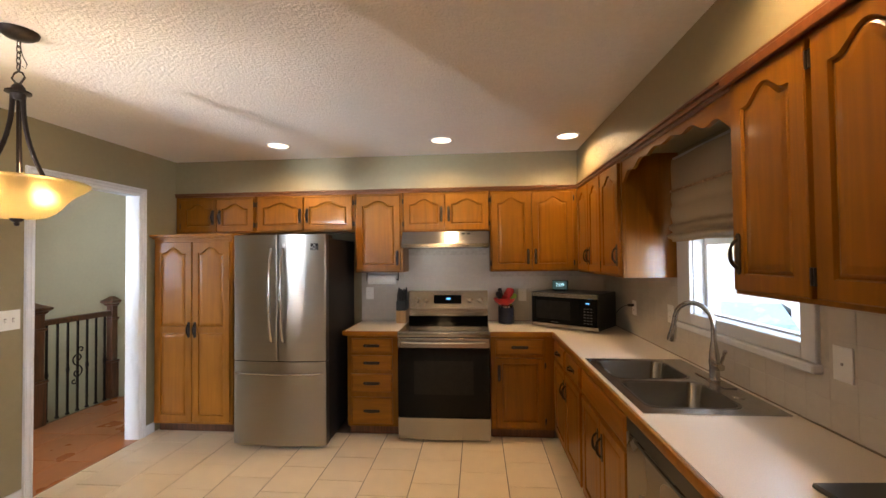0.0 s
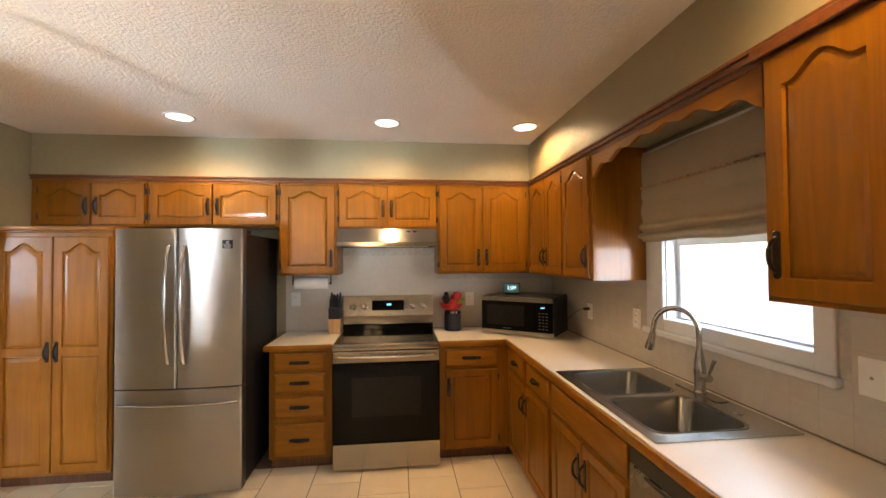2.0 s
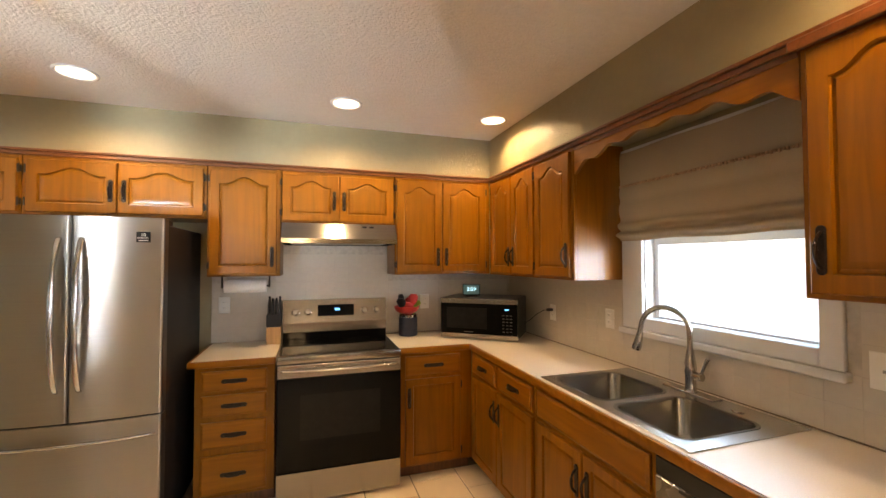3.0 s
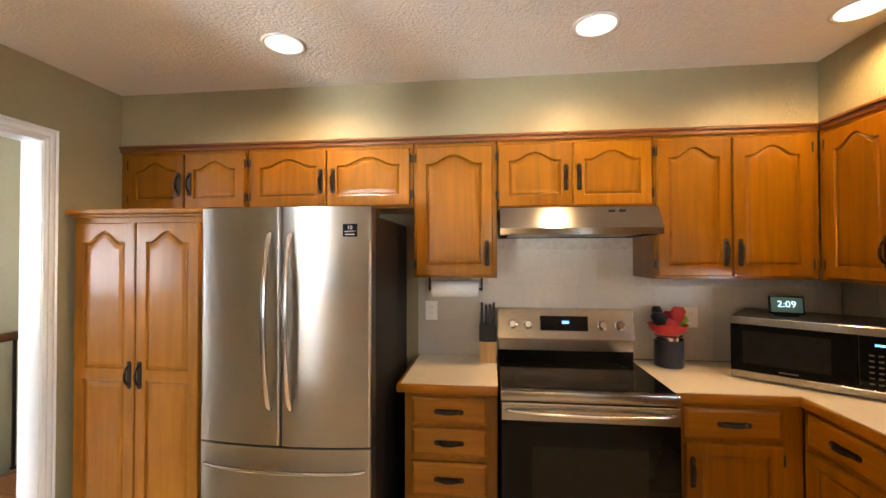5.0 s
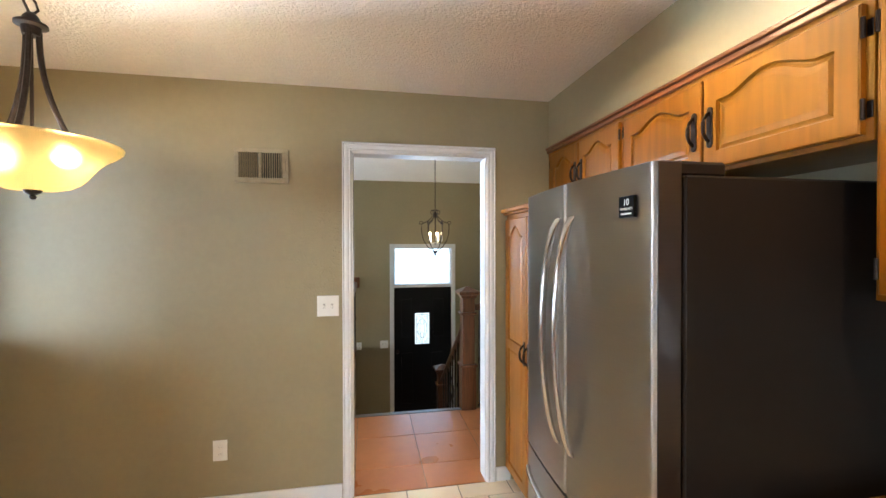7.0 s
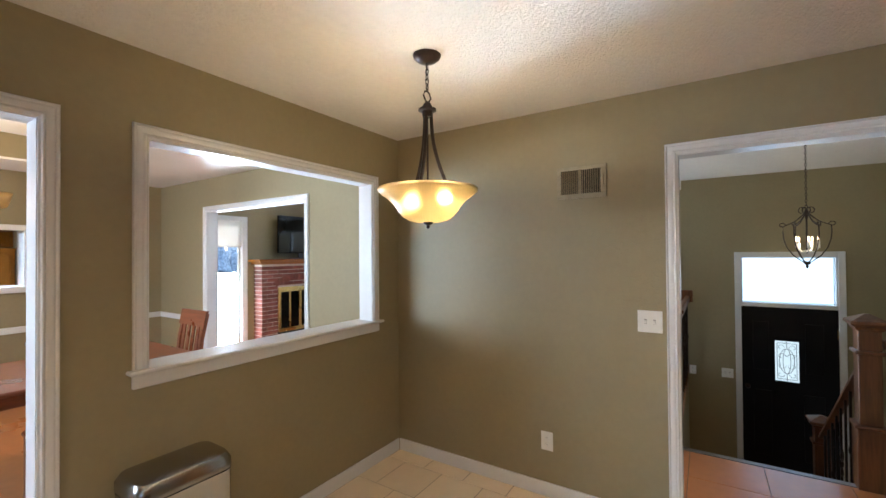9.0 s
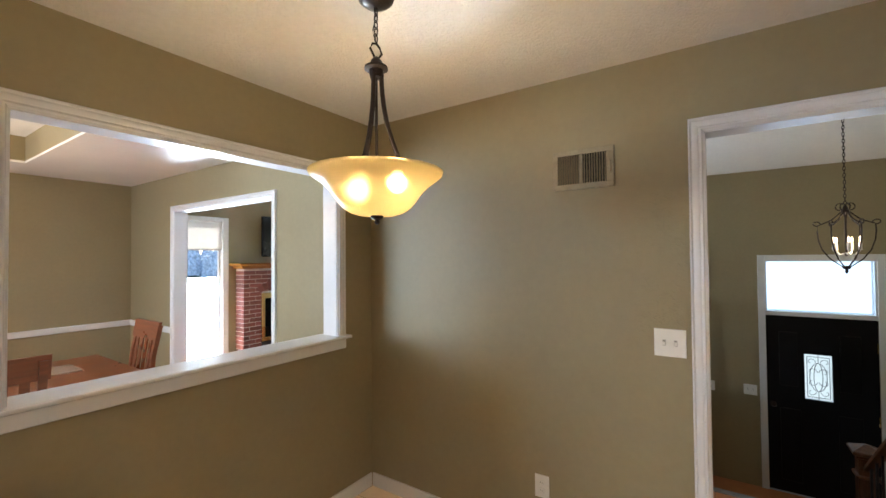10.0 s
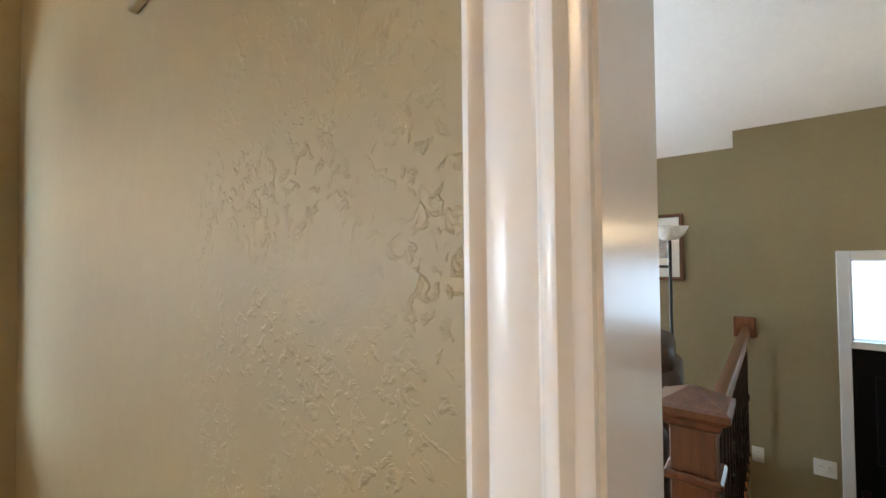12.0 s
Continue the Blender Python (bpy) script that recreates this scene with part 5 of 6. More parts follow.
cx, cz = (GL[0] + GL[1]) / 2, (GL[2] + GL[3]) / 2
LW, LH = (GL[1] - GL[0]) / 2, (GL[3] - GL[2]) / 2
for sz in (-1, 1):
    for sx in (-1, 1):
        for reach, z0, r0 in ((0.45, 0.22, 0.046), (0.52, 0.66, 0.040)):
            pts = []
            for i in range(14):
                a = i / 13 * 4.6
                r = r0 * (1 - i / 18)
                pts.append((cx + sx * (reach * LW - r * math.cos(a)), 0.046, cz + sz * (z0 * LH + r * math.sin(a))))
            tube(bm, pts, 0.003, 5)
for k in (0.32, 0.62):
    tube(bm, [(cx + k * LW * math.cos(2 * math.pi * i / 24), 0.046, cz + 0.62 * LH * math.sin(2 * math.pi * i / 24)) for i in range(25)], 0.0036, 5, caps=False)
for q in ((-0.80, -0.88, 0.80, -0.88), (0.80, -0.88, 0.80, 0.88), (0.80, 0.88, -0.80, 0.88), (-0.80, 0.88, -0.80, -0.88), (0, -1, 0, -0.62), (0, 0.62, 0, 1)):
    tube(bm, [(cx + q[0] * LW, 0.046, cz + q[1] * LH), (cx + q[2] * LW, 0.046, cz + q[3] * LH)], 0.0034, 5)
part("leading", bm, material("grey_lead", (0.22, 0.24, 0.22), 0.5, metal=0.5), fd, smooth=True)
for z in (0.55, -0.2, -0.8):
    boxes("hinge", BRASS, fd, (FWD - 0.012, FWD + 0.004, 0.015, 0.03, z, z + 0.1))
bm = bmesh.new()
lathe(bm, [(0, 0.05), (0.02, 0.048), (0.028, 0.035), (0.012, 0.02), (0.012, 0.004), (0.03, 0.002), (0.03, 0)], 18)
k = part("knob", bm, BRONZE, fd, smooth=True)
k.matrix_local = pose(0.06, 0.03, -0.12, 90)
plate("light_switch", "white triple switch plate beside the front door", pose(-6.67, 2.85, 0.01, 0, 0, 90), 0.125, 0.118, "switch")
plate("wall_outlet", "white outlet plate on the entry wall", pose(-6.67, 2.47, 0.0, 0, 0, 90), 0.075, 0.115, "outlet")

# stairs down to the entry
st = thing("stairs", "dark wood stairs down to the front door", "stairs", kind="structure")
for i in range(5):
    x1 = -4.05 - i * 0.27
    boxes("riser", DARK_WOOD, st, (x1 - 0.02, x1, 2.42, 3.48, -0.18 * (i + 1), -0.18 * i - 0.032))
    boxes("tread", DARK_WOOD, st, (x1 - 0.29, x1 - 0.0, 2.42, 3.48, -0.18 * (i + 1) - 0.03, -0.18 * (i + 1)), bevel=0.006)
boxes("riser", DARK_WOOD, st, (-5.42, -5.40, 2.42, 3.48, -1.08, -0.935))
boxes("nosing", material("grey_metal_nosing", (0.20, 0.19, 0.19), 0.35, metal=0.4), st, (-4.075, -4.02, 2.42, 3.48, -0.03, 0.004), bevel=0.003)
boxes("stringer", DARK_WOOD, st, (-5.45, -4.05, 3.482, 3.51, -1.9, -1.08))
bm = bmesh.new()
prism(bm, [(-5.42, -1.08), (-4.03, -0.18), (-4.03, -1.5), (-5.42, -1.5)], 3.482, 3.51)
part("side_wall", bm, WALL, st)


def newel(label, x, y, z0, h=1.13, w=0.115):
    t = thing("newel_post", label, "newel post", pose(x, y, z0), "newel posts")
    a = w / 2
    boxes("base", DARK_WOOD, t, (-a - 0.012, a + 0.012, -a - 0.012, a + 0.012, 0, 0.40), bevel=0.004)
    boxes("base_moulding", DARK_WOOD, t, (-a - 0.026, a + 0.026, -a - 0.026, a + 0.026, 0.40, 0.425), bevel=0.008)
    boxes("shaft", DARK_WOOD, t, (-a, a, -a, a, 0.425, h - 0.07), bevel=0.004)
    boxes("collar", DARK_WOOD, t, (-a - 0.018, a + 0.018, -a - 0.018, a + 0.018, h - 0.24, h - 0.215), bevel=0.007)
    bm = bmesh.new()
    loops = []
    for r, z in ((a + 0.002, h - 0.085), (a + 0.014, h - 0.075), (a + 0.017, h - 0.06), (a + 0.036, h - 0.046), (a + 0.040, h - 0.040), (a + 0.040, h - 0.022), (a + 0.030, h - 0.016), (a + 0.020, h - 0.012), (0.012, h + 0.024)):
        loops.append([(-r, -r, z), (r, -r, z), (r, r, z), (-r, r, z)])
    loft(bm, loops)
    part("cap", bm, DARK_WOOD, t)
    return t


newel("dark wood newel post at the stair head", -4.06, 3.53, 0)
newel("dark wood newel post beside the living room rail", -4.09, 2.385, 0)
newel("dark wood newel post at the foot of the stairs", -5.42, 3.53, -1.08, 1.08)
newel("dark wood half post where the guard rail meets the wall", -4.06, 4.36, 0, 1.12, 0.07)


def guard(label, a, b, picks, scroll, h0=0.0, h1=0.0, top=0.985):
    """Hand rail with iron balusters from a to b (x, y), foot heights h0 to h1."""
    t = thing("stair_railing", label, "railing")
    A, B = Vector((a[0], a[1], 0)), Vector((b[0], b[1], 0))
    d = (B - A).normalized()
    s = Vector((-d.y, d.x, 0)) * 0.032
    bm = bmesh.new()
    sec = [(-1, 0), (-1.05, 0.5), (-0.75, 1.0), (-0.3, 1.15), (0.3, 1.15), (0.75, 1.0), (1.05, 0.5), (1, 0)]
    lo = [bm.verts.new(A + s * u + Vector((0, 0, h0 + top - 0.055 + 0.05 * w))) for u, w in sec]
    hi = [bm.verts.new(B + s * u + Vector((0, 0, h1 + top - 0.055 + 0.05 * w))) for u, w in sec]
    bm.faces.new(lo)
    bm.faces.new(hi[::-1])
    for i in range(len(sec)):
        j = (i + 1) % len(sec)
        bm.faces.new((lo[i], lo[j], hi[j], hi[i]))
    part("hand_rail", bm, DARK_WOOD, t, smooth=True)
    for i in range(picks):
        f = (i + 0.5) / picks
        p = A.lerp(B, f)
        z0, z1 = h0 + (h1 - h0) * f, h0 + (h1 - h0) * f + top - 0.05
        bm = bmesh.new()
        r = 0.0075
        box(bm, p.x - r, p.x + r, p.y - r, p.y + r, z0, z1)
        box(bm, p.x - 0.014, p.x + 0.014, p.y - 0.014, p.y + 0.014, z0, z0 + 0.02, bevel=0.003)
        m = (z0 + z1) / 2
        if i % 2 == 0:
            lathe(bm, [(0.0, -0.035), (0.014, -0.022), (0.016, 0.0), (0.014, 0.022), (0.0, 0.035)], 8, (p.x, p.y, m - 0.02))
        if i in scroll:
            # a long S of two volutes, with a small counter-curl at each end
            for sg in (-1, 1):
                pts = []
                for q in range(30):
                    an = q / 29 * 7.6
                    rr = 0.062 * (1 - 0.78 * q / 29)
                    pts.append(p + d * sg * (0.004 - rr * math.sin(an)) + Vector((0, 0, m + sg * (0.062 + 0.02 * q / 29 - rr * math.cos(an)))))
                tube(bm, pts, 0.0065, 6)
                pts = []
                for q in range(20):
                    an = q / 19 * 5.4
                    rr = 0.034 * (1 - 0.7 * q / 19)
                    pts.append(p + d * sg * (0.036 - rr * math.cos(an)) + Vector((0, 0, m + sg * (0.155 + rr * math.sin(an)))))
                tube(bm, pts, 0.0055, 6)
        part("baluster", bm, BRONZE, t)
    return t


guard("dark wood hand rail on iron balusters beside the hall", (-4.06, 3.60), (-4.06, 4.32), 7, (3,))
guard("dark wood guard rail with iron balusters above the stairs", (-4.16, 2.395), (-6.665, 2.415), 17, (3, 7, 11))
guard("sloping dark wood stair rail with iron balusters", (-4.13, 3.53), (-5.36, 3.53), 9, (4,), -0.06, -1.02, 0.90)
bm = bmesh.new()
box(bm, -6.668, -6.63, 2.33, 2.48, 0.90, 1.06, bevel=0.008)
tagged(part("rail_rosette", bm, DARK_WOOD), "square dark wood block where the rail meets the wall", "rail block")

wh = thing("wall_handrail", "brown wooden hand rail on the stairwell wall going down", "hand rail")
bm = bmesh.new()
tube(bm, [(-5.46, 4.335, -0.36), (-5.40, 4.335, -0.385), (-4.10, 4.335, -1.25)], 0.028, 10, flat=1.3)
part("rail", bm, DARK_WOOD, wh, smooth=True)
for bx_, bz_ in ((-5.2, -0.52), (-4.3, -1.115)):
    bm = bmesh.new()
    tube(bm, [(bx_, 4.398, bz_ - 0.06), (bx_, 4.37, bz_ - 0.062), (bx_, 4.337, bz_ - 0.02)], 0.007, 8)
    part("bracket", bm, BRASS, wh, smooth=True)

# entry chandelier
CH = (-5.5, 3.462)
ch = thing("chandelier", "bronze scroll lantern chandelier on a chain, lit", "chandelier", pose(CH[0], CH[1], 0))
top = 2.338 + (CH[0] + 7.1) * 0.47
bm = bmesh.new()
lathe(bm, [(0.0, top - 0.05), (0.04, top - 0.045), (0.06, top - 0.02), (0.06, top + 0.04)], 20)
part("canopy", bm, BRONZE, ch, smooth=True)
bm = bmesh.new()
nl = 36
for i in range(nl):
    link(bm, (0, 0, top - 0.05 - (i + 0.5) * (top - 0.05 - 1.99) / nl), 0.008, 0.020, i % 2, 0.0028)
part("chain", bm, BRONZE, ch, smooth=True, kind="stuff")
bm = bmesh.new()
lathe(bm, [(0.0, 1.99), (0.012, 1.98), (0.02, 1.95), (0.03, 1.93), (0.014, 1.91), (0.008, 1.88), (0.008, 1.60), (0.012, 1.56), (0.0, 1.55)], 14)
part("stem", bm, BRONZE, ch, smooth=True)
for k in range(6):
    a = radians(60 * k + 20)
    ca, sa = math.cos(a), math.sin(a)
    bm = bmesh.new()
    cage = [(0.015, 1.94), (0.05, 1.90), (0.09, 1.86), (0.14, 1.835), (0.175, 1.82), (0.178, 1.76), (0.172, 1.69), (0.150, 1.61), (0.10, 1.53), (0.045, 1.48), (0.012, 1.455)]
    tube(bm, [(r * ca, r * sa, z) for r, z in cage], 0.0055, 6)
    curl = [(0.175 + 0.035 * math.sin(u) * (1 - u / 9), 1.815 + 0.028 * (1 - math.cos(u)) * (1 - u / 9)) for u in [q * 0.45 for q in range(11)]]
    tube(bm, [(r * ca, r * sa, z) for r, z in curl], 0.005, 6)
    curl = [(0.03 + 0.03 * math.sin(u), 1.94 + 0.03 * (1 - math.cos(u))) for u in [q * 0.5 for q in range(9)]]
    tube(bm, [(r * ca, r * sa, z) for r, z in curl], 0.0045, 6)
    part("cage_arm", bm, BRONZE, ch, smooth=True)
bm = bmesh.new()
lathe(bm, [(0.0, 1.40), (0.008, 1.412), (0.014, 1.425), (0.008, 1.435), (0.028, 1.45), (0.03, 1.465), (0.0, 1.475)], 14)
part("finial", bm, BRONZE, ch, smooth=True)
for k in range(5):
    a = radians(72 * k)
    bm = bmesh.new()
    px, py = 0.085 * math.cos(a), 0.085 * math.sin(a)
    tube(bm, [(0, 0, 1.58), (px * 0.6, py * 0.6, 1.565), (px, py, 1.60)], 0.005, 6)
    lathe(bm, [(0.0, 1.60), (0.012, 1.602), (0.011, 1.665), (0.0, 1.665)], 10, (px, py, 0))
    cd = part("candle", bm, PLATE, ch, smooth=True)
    bm = bmesh.new()
    lathe(bm, [(0.0, 1.665), (0.006, 1.672), (0.009, 1.688), (0.006, 1.706), (0.0, 1.718)], 12, (px, py, 0))
    part("bulb", bm, CANDLE, cd, smooth="all")
lamp("chandelier_light", "POINT", pose(CH[0], CH[1], 1.70), 4.8, (1.0, 0.74, 0.45), radius=0.015)

# ---- living room ----
fl = thing("floor_lamp", "black torchiere floor lamp with white glass bowl", "floor lamp", pose(-6.05, 2.0, 0))
bm = bmesh.new()
lathe(bm, [(0.0, 0.0), (0.14, 0.0), (0.14, 0.015), (0.03, 0.035), (0.0, 0.035)], 24)
part("base", bm, BLACK, fl, smooth=True)
bm = bmesh.new()
tube(bm, [(0, 0, 0.03), (0, 0, 1.66)], 0.012, 10)
part("pole", bm, BLACK, fl, smooth=True)
bm = bmesh.new()
lathe(bm, [(0.0, 1.655), (0.05, 1.66), (0.10, 1.70), (0.125, 1.755), (0.120, 1.755), (0.095, 1.71), (0.0, 1.67)], 28)
part("shade", bm, material("white_glass", (0.85, 0.84, 0.80), 0.3), fl, "white glass bowl shade", smooth=True)
rc = thing("recliner", "dark brown leather recliner in the living room", "recliner", pose(-5.40, 1.74, 0, 0, 0, 8))
boxes("seat", LEATHER, rc, (-0.28, 0.28, -0.42, 0.25, 0.2, 0.5), bevel=0.06, segments=3)
boxes("footrest", LEATHER, rc, (-0.28, 0.28, -0.50, -0.40, 0.12, 0.44), bevel=0.04, segments=3)
for sx in (-1, 1):
    boxes("armrest", LEATHER, rc, (min(sx * 0.28, sx * 0.44), max(sx * 0.28, sx * 0.44), -0.42, 0.35, 0.05, 0.64), bevel=0.06, segments=3)
boxes("base", BLACK, rc, (-0.34, 0.34, -0.36, 0.36, 0.0, 0.21), bevel=0.01)
boxes("backrest", LEATHER, rc, (-0.30, 0.30, 0.22, 0.42, 0.35, 0.92), bevel=0.07, segments=3)
boxes("head_cushion", LEATHER, rc, (-0.28, 0.28, 0.17, 0.38, 0.80, 1.06), bevel=0.07, segments=3)
pf = thing("framed_picture", "brown framed print with white mount on the living room wall", "picture", pose(-6.87, 1.74, 1.62, 0, 0, 90))
for d in ((-0.24, 0.235, 0.27, 0.30), (-0.24, 0.235, -0.30, -0.27), (-0.24, -0.205, -0.27, 0.27), (0.20, 0.235, -0.27, 0.27)):
    boxes("frame", DARK_WOOD, pf, (d[0], d[1], -0.025, -0.001, d[2], d[3]), bevel=0.004)
boxes("mount", PAPER, pf, (-0.205, 0.20, -0.008, -0.001, -0.27, 0.27))
boxes("print", material("grey_print_ink", (0.45, 0.46, 0.46), 0.7, spread=0.4, grain=(14, 14, 14)), pf, (-0.13, 0.13, -0.010, -0.006, -0.10, 0.20))
boxes("caption_bar", BLACK, pf, (0.03, 0.13, -0.010, -0.006, -0.19, -0.165))

# fireplace
FPX0, FPX1, FPY = -5.75, -4.20, -3.38
fp = thing("fireplace", "red brick fireplace with oak mantel and brass firescreen", "fireplace")
boxes("core", MORTAR, fp, (FPX0 + 0.012, FPX1 - 0.012, -3.598, FPY - 0.012, 0.0, 1.42))
bm = bmesh.new()
for dims in ((FPX0 - 0.10, FPX1 + 0.10, -3.598, FPY + 0.10, 1.465, 1.505), (FPX0 - 0.05, FPX1 + 0.05, -3.598, FPY + 0.05, 1.42, 1.465)):
    box(bm, *dims, bevel=0.008)
part("mantel", bm, OAK_RAIL, fp, "honey oak mantel shelf")
OPX0, OPX1, OPZ = -5.37, -4.50, 1.03
boxes("firebox", BLACK, fp, (OPX0, OPX1, FPY - 0.02, FPY - 0.008, 0.10, OPZ))
for d in ((OPX0, OPX1, 0.95, 1.03), (OPX0, OPX1, 0.28, 0.34), (OPX0, OPX0 + 0.05, 0.34, 0.95), (OPX1 - 0.05, OPX1, 0.34, 0.95), (-4.96, -4.91, 0.34, 0.95), (-5.16, -5.13, 0.34, 0.95), (-4.74, -4.71, 0.34, 0.95)):
    boxes("screen_frame", BRASS, fp, (d[0], d[1], FPY - 0.008, FPY + 0.018, d[2], d[3]), bevel=0.003)
boxes("screen_glass", BLACK_GLASS, fp, (OPX0 + 0.05, OPX1 - 0.05, FPY - 0.006, FPY + 0.004, 0.34, 0.95))
tv = thing("television", "flat black television standing on the mantel", "television", pose(-5.0, -3.44, 1.505))
boxes("screen", BLACK_GLASS, tv, (-0.46, 0.46, -0.025, 0.025, 0.10, 0.74), bevel=0.01).matrix_local = pose(0, 0, 0, 0, 0, 180)
boxes("stand", BLACK, tv, (-0.18, 0.18, -0.09, 0.09, 0.0, 0.016), (-0.05, 0.05, -0.015, 0.015, 0.016, 0.12), bevel=0.004)

gd = thing("window_2", "tall glazed patio door with a pale roller shade", "patio door", kind="structure")
for d in ((GX0 - 0.06, GX0 + 0.03, 0.0, 2.19), (GX1 - 0.03, GX1 + 0.06, 0.0, 2.19), (GX0 + 0.03, GX1 - 0.03, 2.12, 2.19)):
    boxes("frame", TRIM, gd, (d[0], d[1], -3.66, -3.585, d[2], d[3]), bevel=0.004)
boxes("mullion", TRIM, gd, (-3.985, -3.955, -3.66, -3.62, 0.0, 2.12))
g = boxes("pane", GLASS, gd, (GX0 + 0.03, GX1 - 0.03, -3.645, -3.64, 0.0, 2.12))
g.visible_shadow = False
SHADE = bpy.data.materials.new("pale_shade_cloth")
SHADE.use_nodes = True
nt = SHADE.node_tree
tl = nt.nodes.new("ShaderNodeBsdfTranslucent")
tl.inputs[0].default_value = (0.85, 0.86, 0.86, 1)
ms = nt.nodes.new("ShaderNodeMixShader")
ms.inputs[0].default_value = 0.35
nt.nodes["Principled BSDF"].inputs["Base Color"].default_value = (0.8, 0.8, 0.78, 1)
nt.links.new(nt.nodes["Principled BSDF"].outputs[0], ms.inputs[1])
nt.links.new(tl.outputs[0], ms.inputs[2])
nt.links.new(ms.outputs[0], nt.nodes["Material Output"].inputs[0])
sh = thing("roller_shade", "pale roller shade drawn over the top of the patio door", "window shade")
boxes("cloth", SHADE, sh, (GX0 + 0.01, GX1 - 0.01, -3.612, -3.608, 1.72, 2.13))
boxes("bottom_bar", TRIM, sh, (GX0 + 0.01, GX1 - 0.01, -3.616, -3.603, 1.70, 1.722), bevel=0.002)
wl = thing("window_3", "wide living room window", "window", kind="structure")
for d in ((-1.6, -1.54, 0.8, 2.2), (0.34, 0.4, 0.8, 2.2), (-0.63, -0.57, 0.86, 2.14), (-1.54, 0.34, 2.14, 2.2), (-1.54, 0.34, 0.8, 0.86)):
    boxes("frame", TRIM, wl, (-6.95, -6.86, *d))
g = boxes("pane", GLASS, wl, (-6.91, -6.905, -1.54, 0.34, 0.86, 2.14))
g.visible_shadow = False
wd = thing("window_4", "dining room window", "window", kind="structure")
for d in ((-3.25, -3.19, 0.8, 2.05), (-0.61, -0.55, 0.8, 2.05), (-1.93, -1.87, 0.86, 1.99), (-3.19, -0.61, 1.99, 2.05), (-3.19, -0.61, 0.8, 0.86)):
    boxes("frame", TRIM, wd, (1.89, 1.96, *d))
g = boxes("pane", GLASS, wd, (1.925, 1.93, -3.19, -0.61, 0.86, 1.99))
g.visible_shadow = False

# ---- dining room ----
cr_ = thing("chair_rail", "white chair rail round the dining room", "chair rail", kind="structure")
boxes("rail", TRIM, cr_, (WALL_W, 1.9, -3.6, -3.582, 0.755, 0.825), bevel=0.006)
boxes("rail", TRIM, cr_, (WALL_W, WALL_W + 0.018, -3.58, LY0 - 0.07, 0.755, 0.825), bevel=0.006)
CHERRY = material("cherry_wood", (0.20, 0.055, 0.022), 0.3, coat=0.4, grain=(4, 40, 40), spread=0.22, distort=0.5)
tb = thing("dining_table", "reddish cherry dining table", "dining table", pose(-1.03, -1.45, 0))
boxes("tabletop", CHERRY, tb, (-1.02, 0.95, -0.52, 0.52, 0.722, 0.752), bevel=0.008)
for d in ((-0.90, 0.83, -0.44, -0.42), (-0.90, 0.83, 0.42, 0.44), (-0.92, -0.90, -0.44, 0.44), (0.83, 0.85, -0.44, 0.44)):
    boxes("apron", CHERRY, tb, (*d, 0.63, 0.722))
for sx in (-0.90, 0.80):
    for sy in (-0.43, 0.36):
        boxes("leg", CHERRY, tb, (sx, sx + 0.07, sy, sy + 0.07, 0, 0.722), bevel=0.004)


def dining_chair(m, label):
    c = thing("dining_chair", label, "chair", m, "chairs round the dining table")
    boxes("seat", CHERRY, c, (-0.22, 0.22, -0.22, 0.22, 0.44, 0.475), bevel=0.01)
    for sx in (-0.21, 0.175):
        boxes("leg", CHERRY, c, (sx, sx + 0.035, -0.21, -0.175, 0, 0.44))
        bm = bmesh.new()
        for z0, z1, y0, y1 in ((0.0, 0.46, 0.19, 0.19), (0.46, 0.80, 0.19, 0.225), (0.80, 1.03, 0.225, 0.275)):
            lo = [(sx, y0, z0), (sx + 0.038, y0, z0), (sx + 0.038, y0 + 0.032, z0), (sx, y0 + 0.032, z0)]
            hi = [(sx, y1, z1), (sx + 0.038, y1, z1), (sx + 0.038, y1 + 0.032, z1), (sx, y1 + 0.032, z1)]
            loft(bm, [lo, hi], cap=z1 > 1)
        part("back_post", bm, CHERRY, c)
    bm = bmesh.new()
    loft(bm, [[(-0.225, 0.245, 0.92), (0.225, 0.245, 0.92), (0.225, 0.267, 0.92), (-0.225, 0.267, 0.92)], [(-0.225, 0.272, 1.06), (0.225, 0.272, 1.06), (0.225, 0.296, 1.06), (-0.225, 0.296, 1.06)]])
    part("top_rail", bm, CHERRY, c)
    boxes("lower_rail", CHERRY, c, (-0.18, 0.18, 0.195, 0.22, 0.53, 0.57))
    for i in range(4):
        x = -0.145 + i * 0.083
        bm = bmesh.new()
        loft(bm, [[(x, 0.200, 0.565), (x + 0.042, 0.200, 0.565), (x + 0.042, 0.212, 0.565), (x, 0.212, 0.565)], [(x, 0.250, 0.93), (x + 0.042, 0.250, 0.93), (x + 0.042, 0.262, 0.93), (x, 0.262, 0.93)]])
        part("slat", bm, CHERRY, c)
    return c


first = dining_chair(pose(-1.96, -1.46, 0, 0, 0, 90), "reddish cherry slat-back chair at the table's end")
copy_thing(first, pose(-1.20, -0.80, 0, 0, 0, 0))["label"] = "reddish cherry slat-back chair on the table's kitchen side"
copy_thing(first, pose(-0.38, -0.86, 0, 0, 0, 0))["label"] = "reddish cherry slat-back chair on the table's kitchen side"
mr = thing("wall_mirror", "white-framed mirror on the dining room wall", "mirror", pose(-0.9, -3.6, 0, 0, 0, 180))
MIRROR = material("mirror_silver", (0.85, 0.85, 0.85), 0.02, metal=1.0, spread=0.0, spots=0.0, rough_spread=0.0)
boxes("glass", MIRROR, mr, (-0.62, 0.62, -0.012, -0.002, 1.25, 1.86))
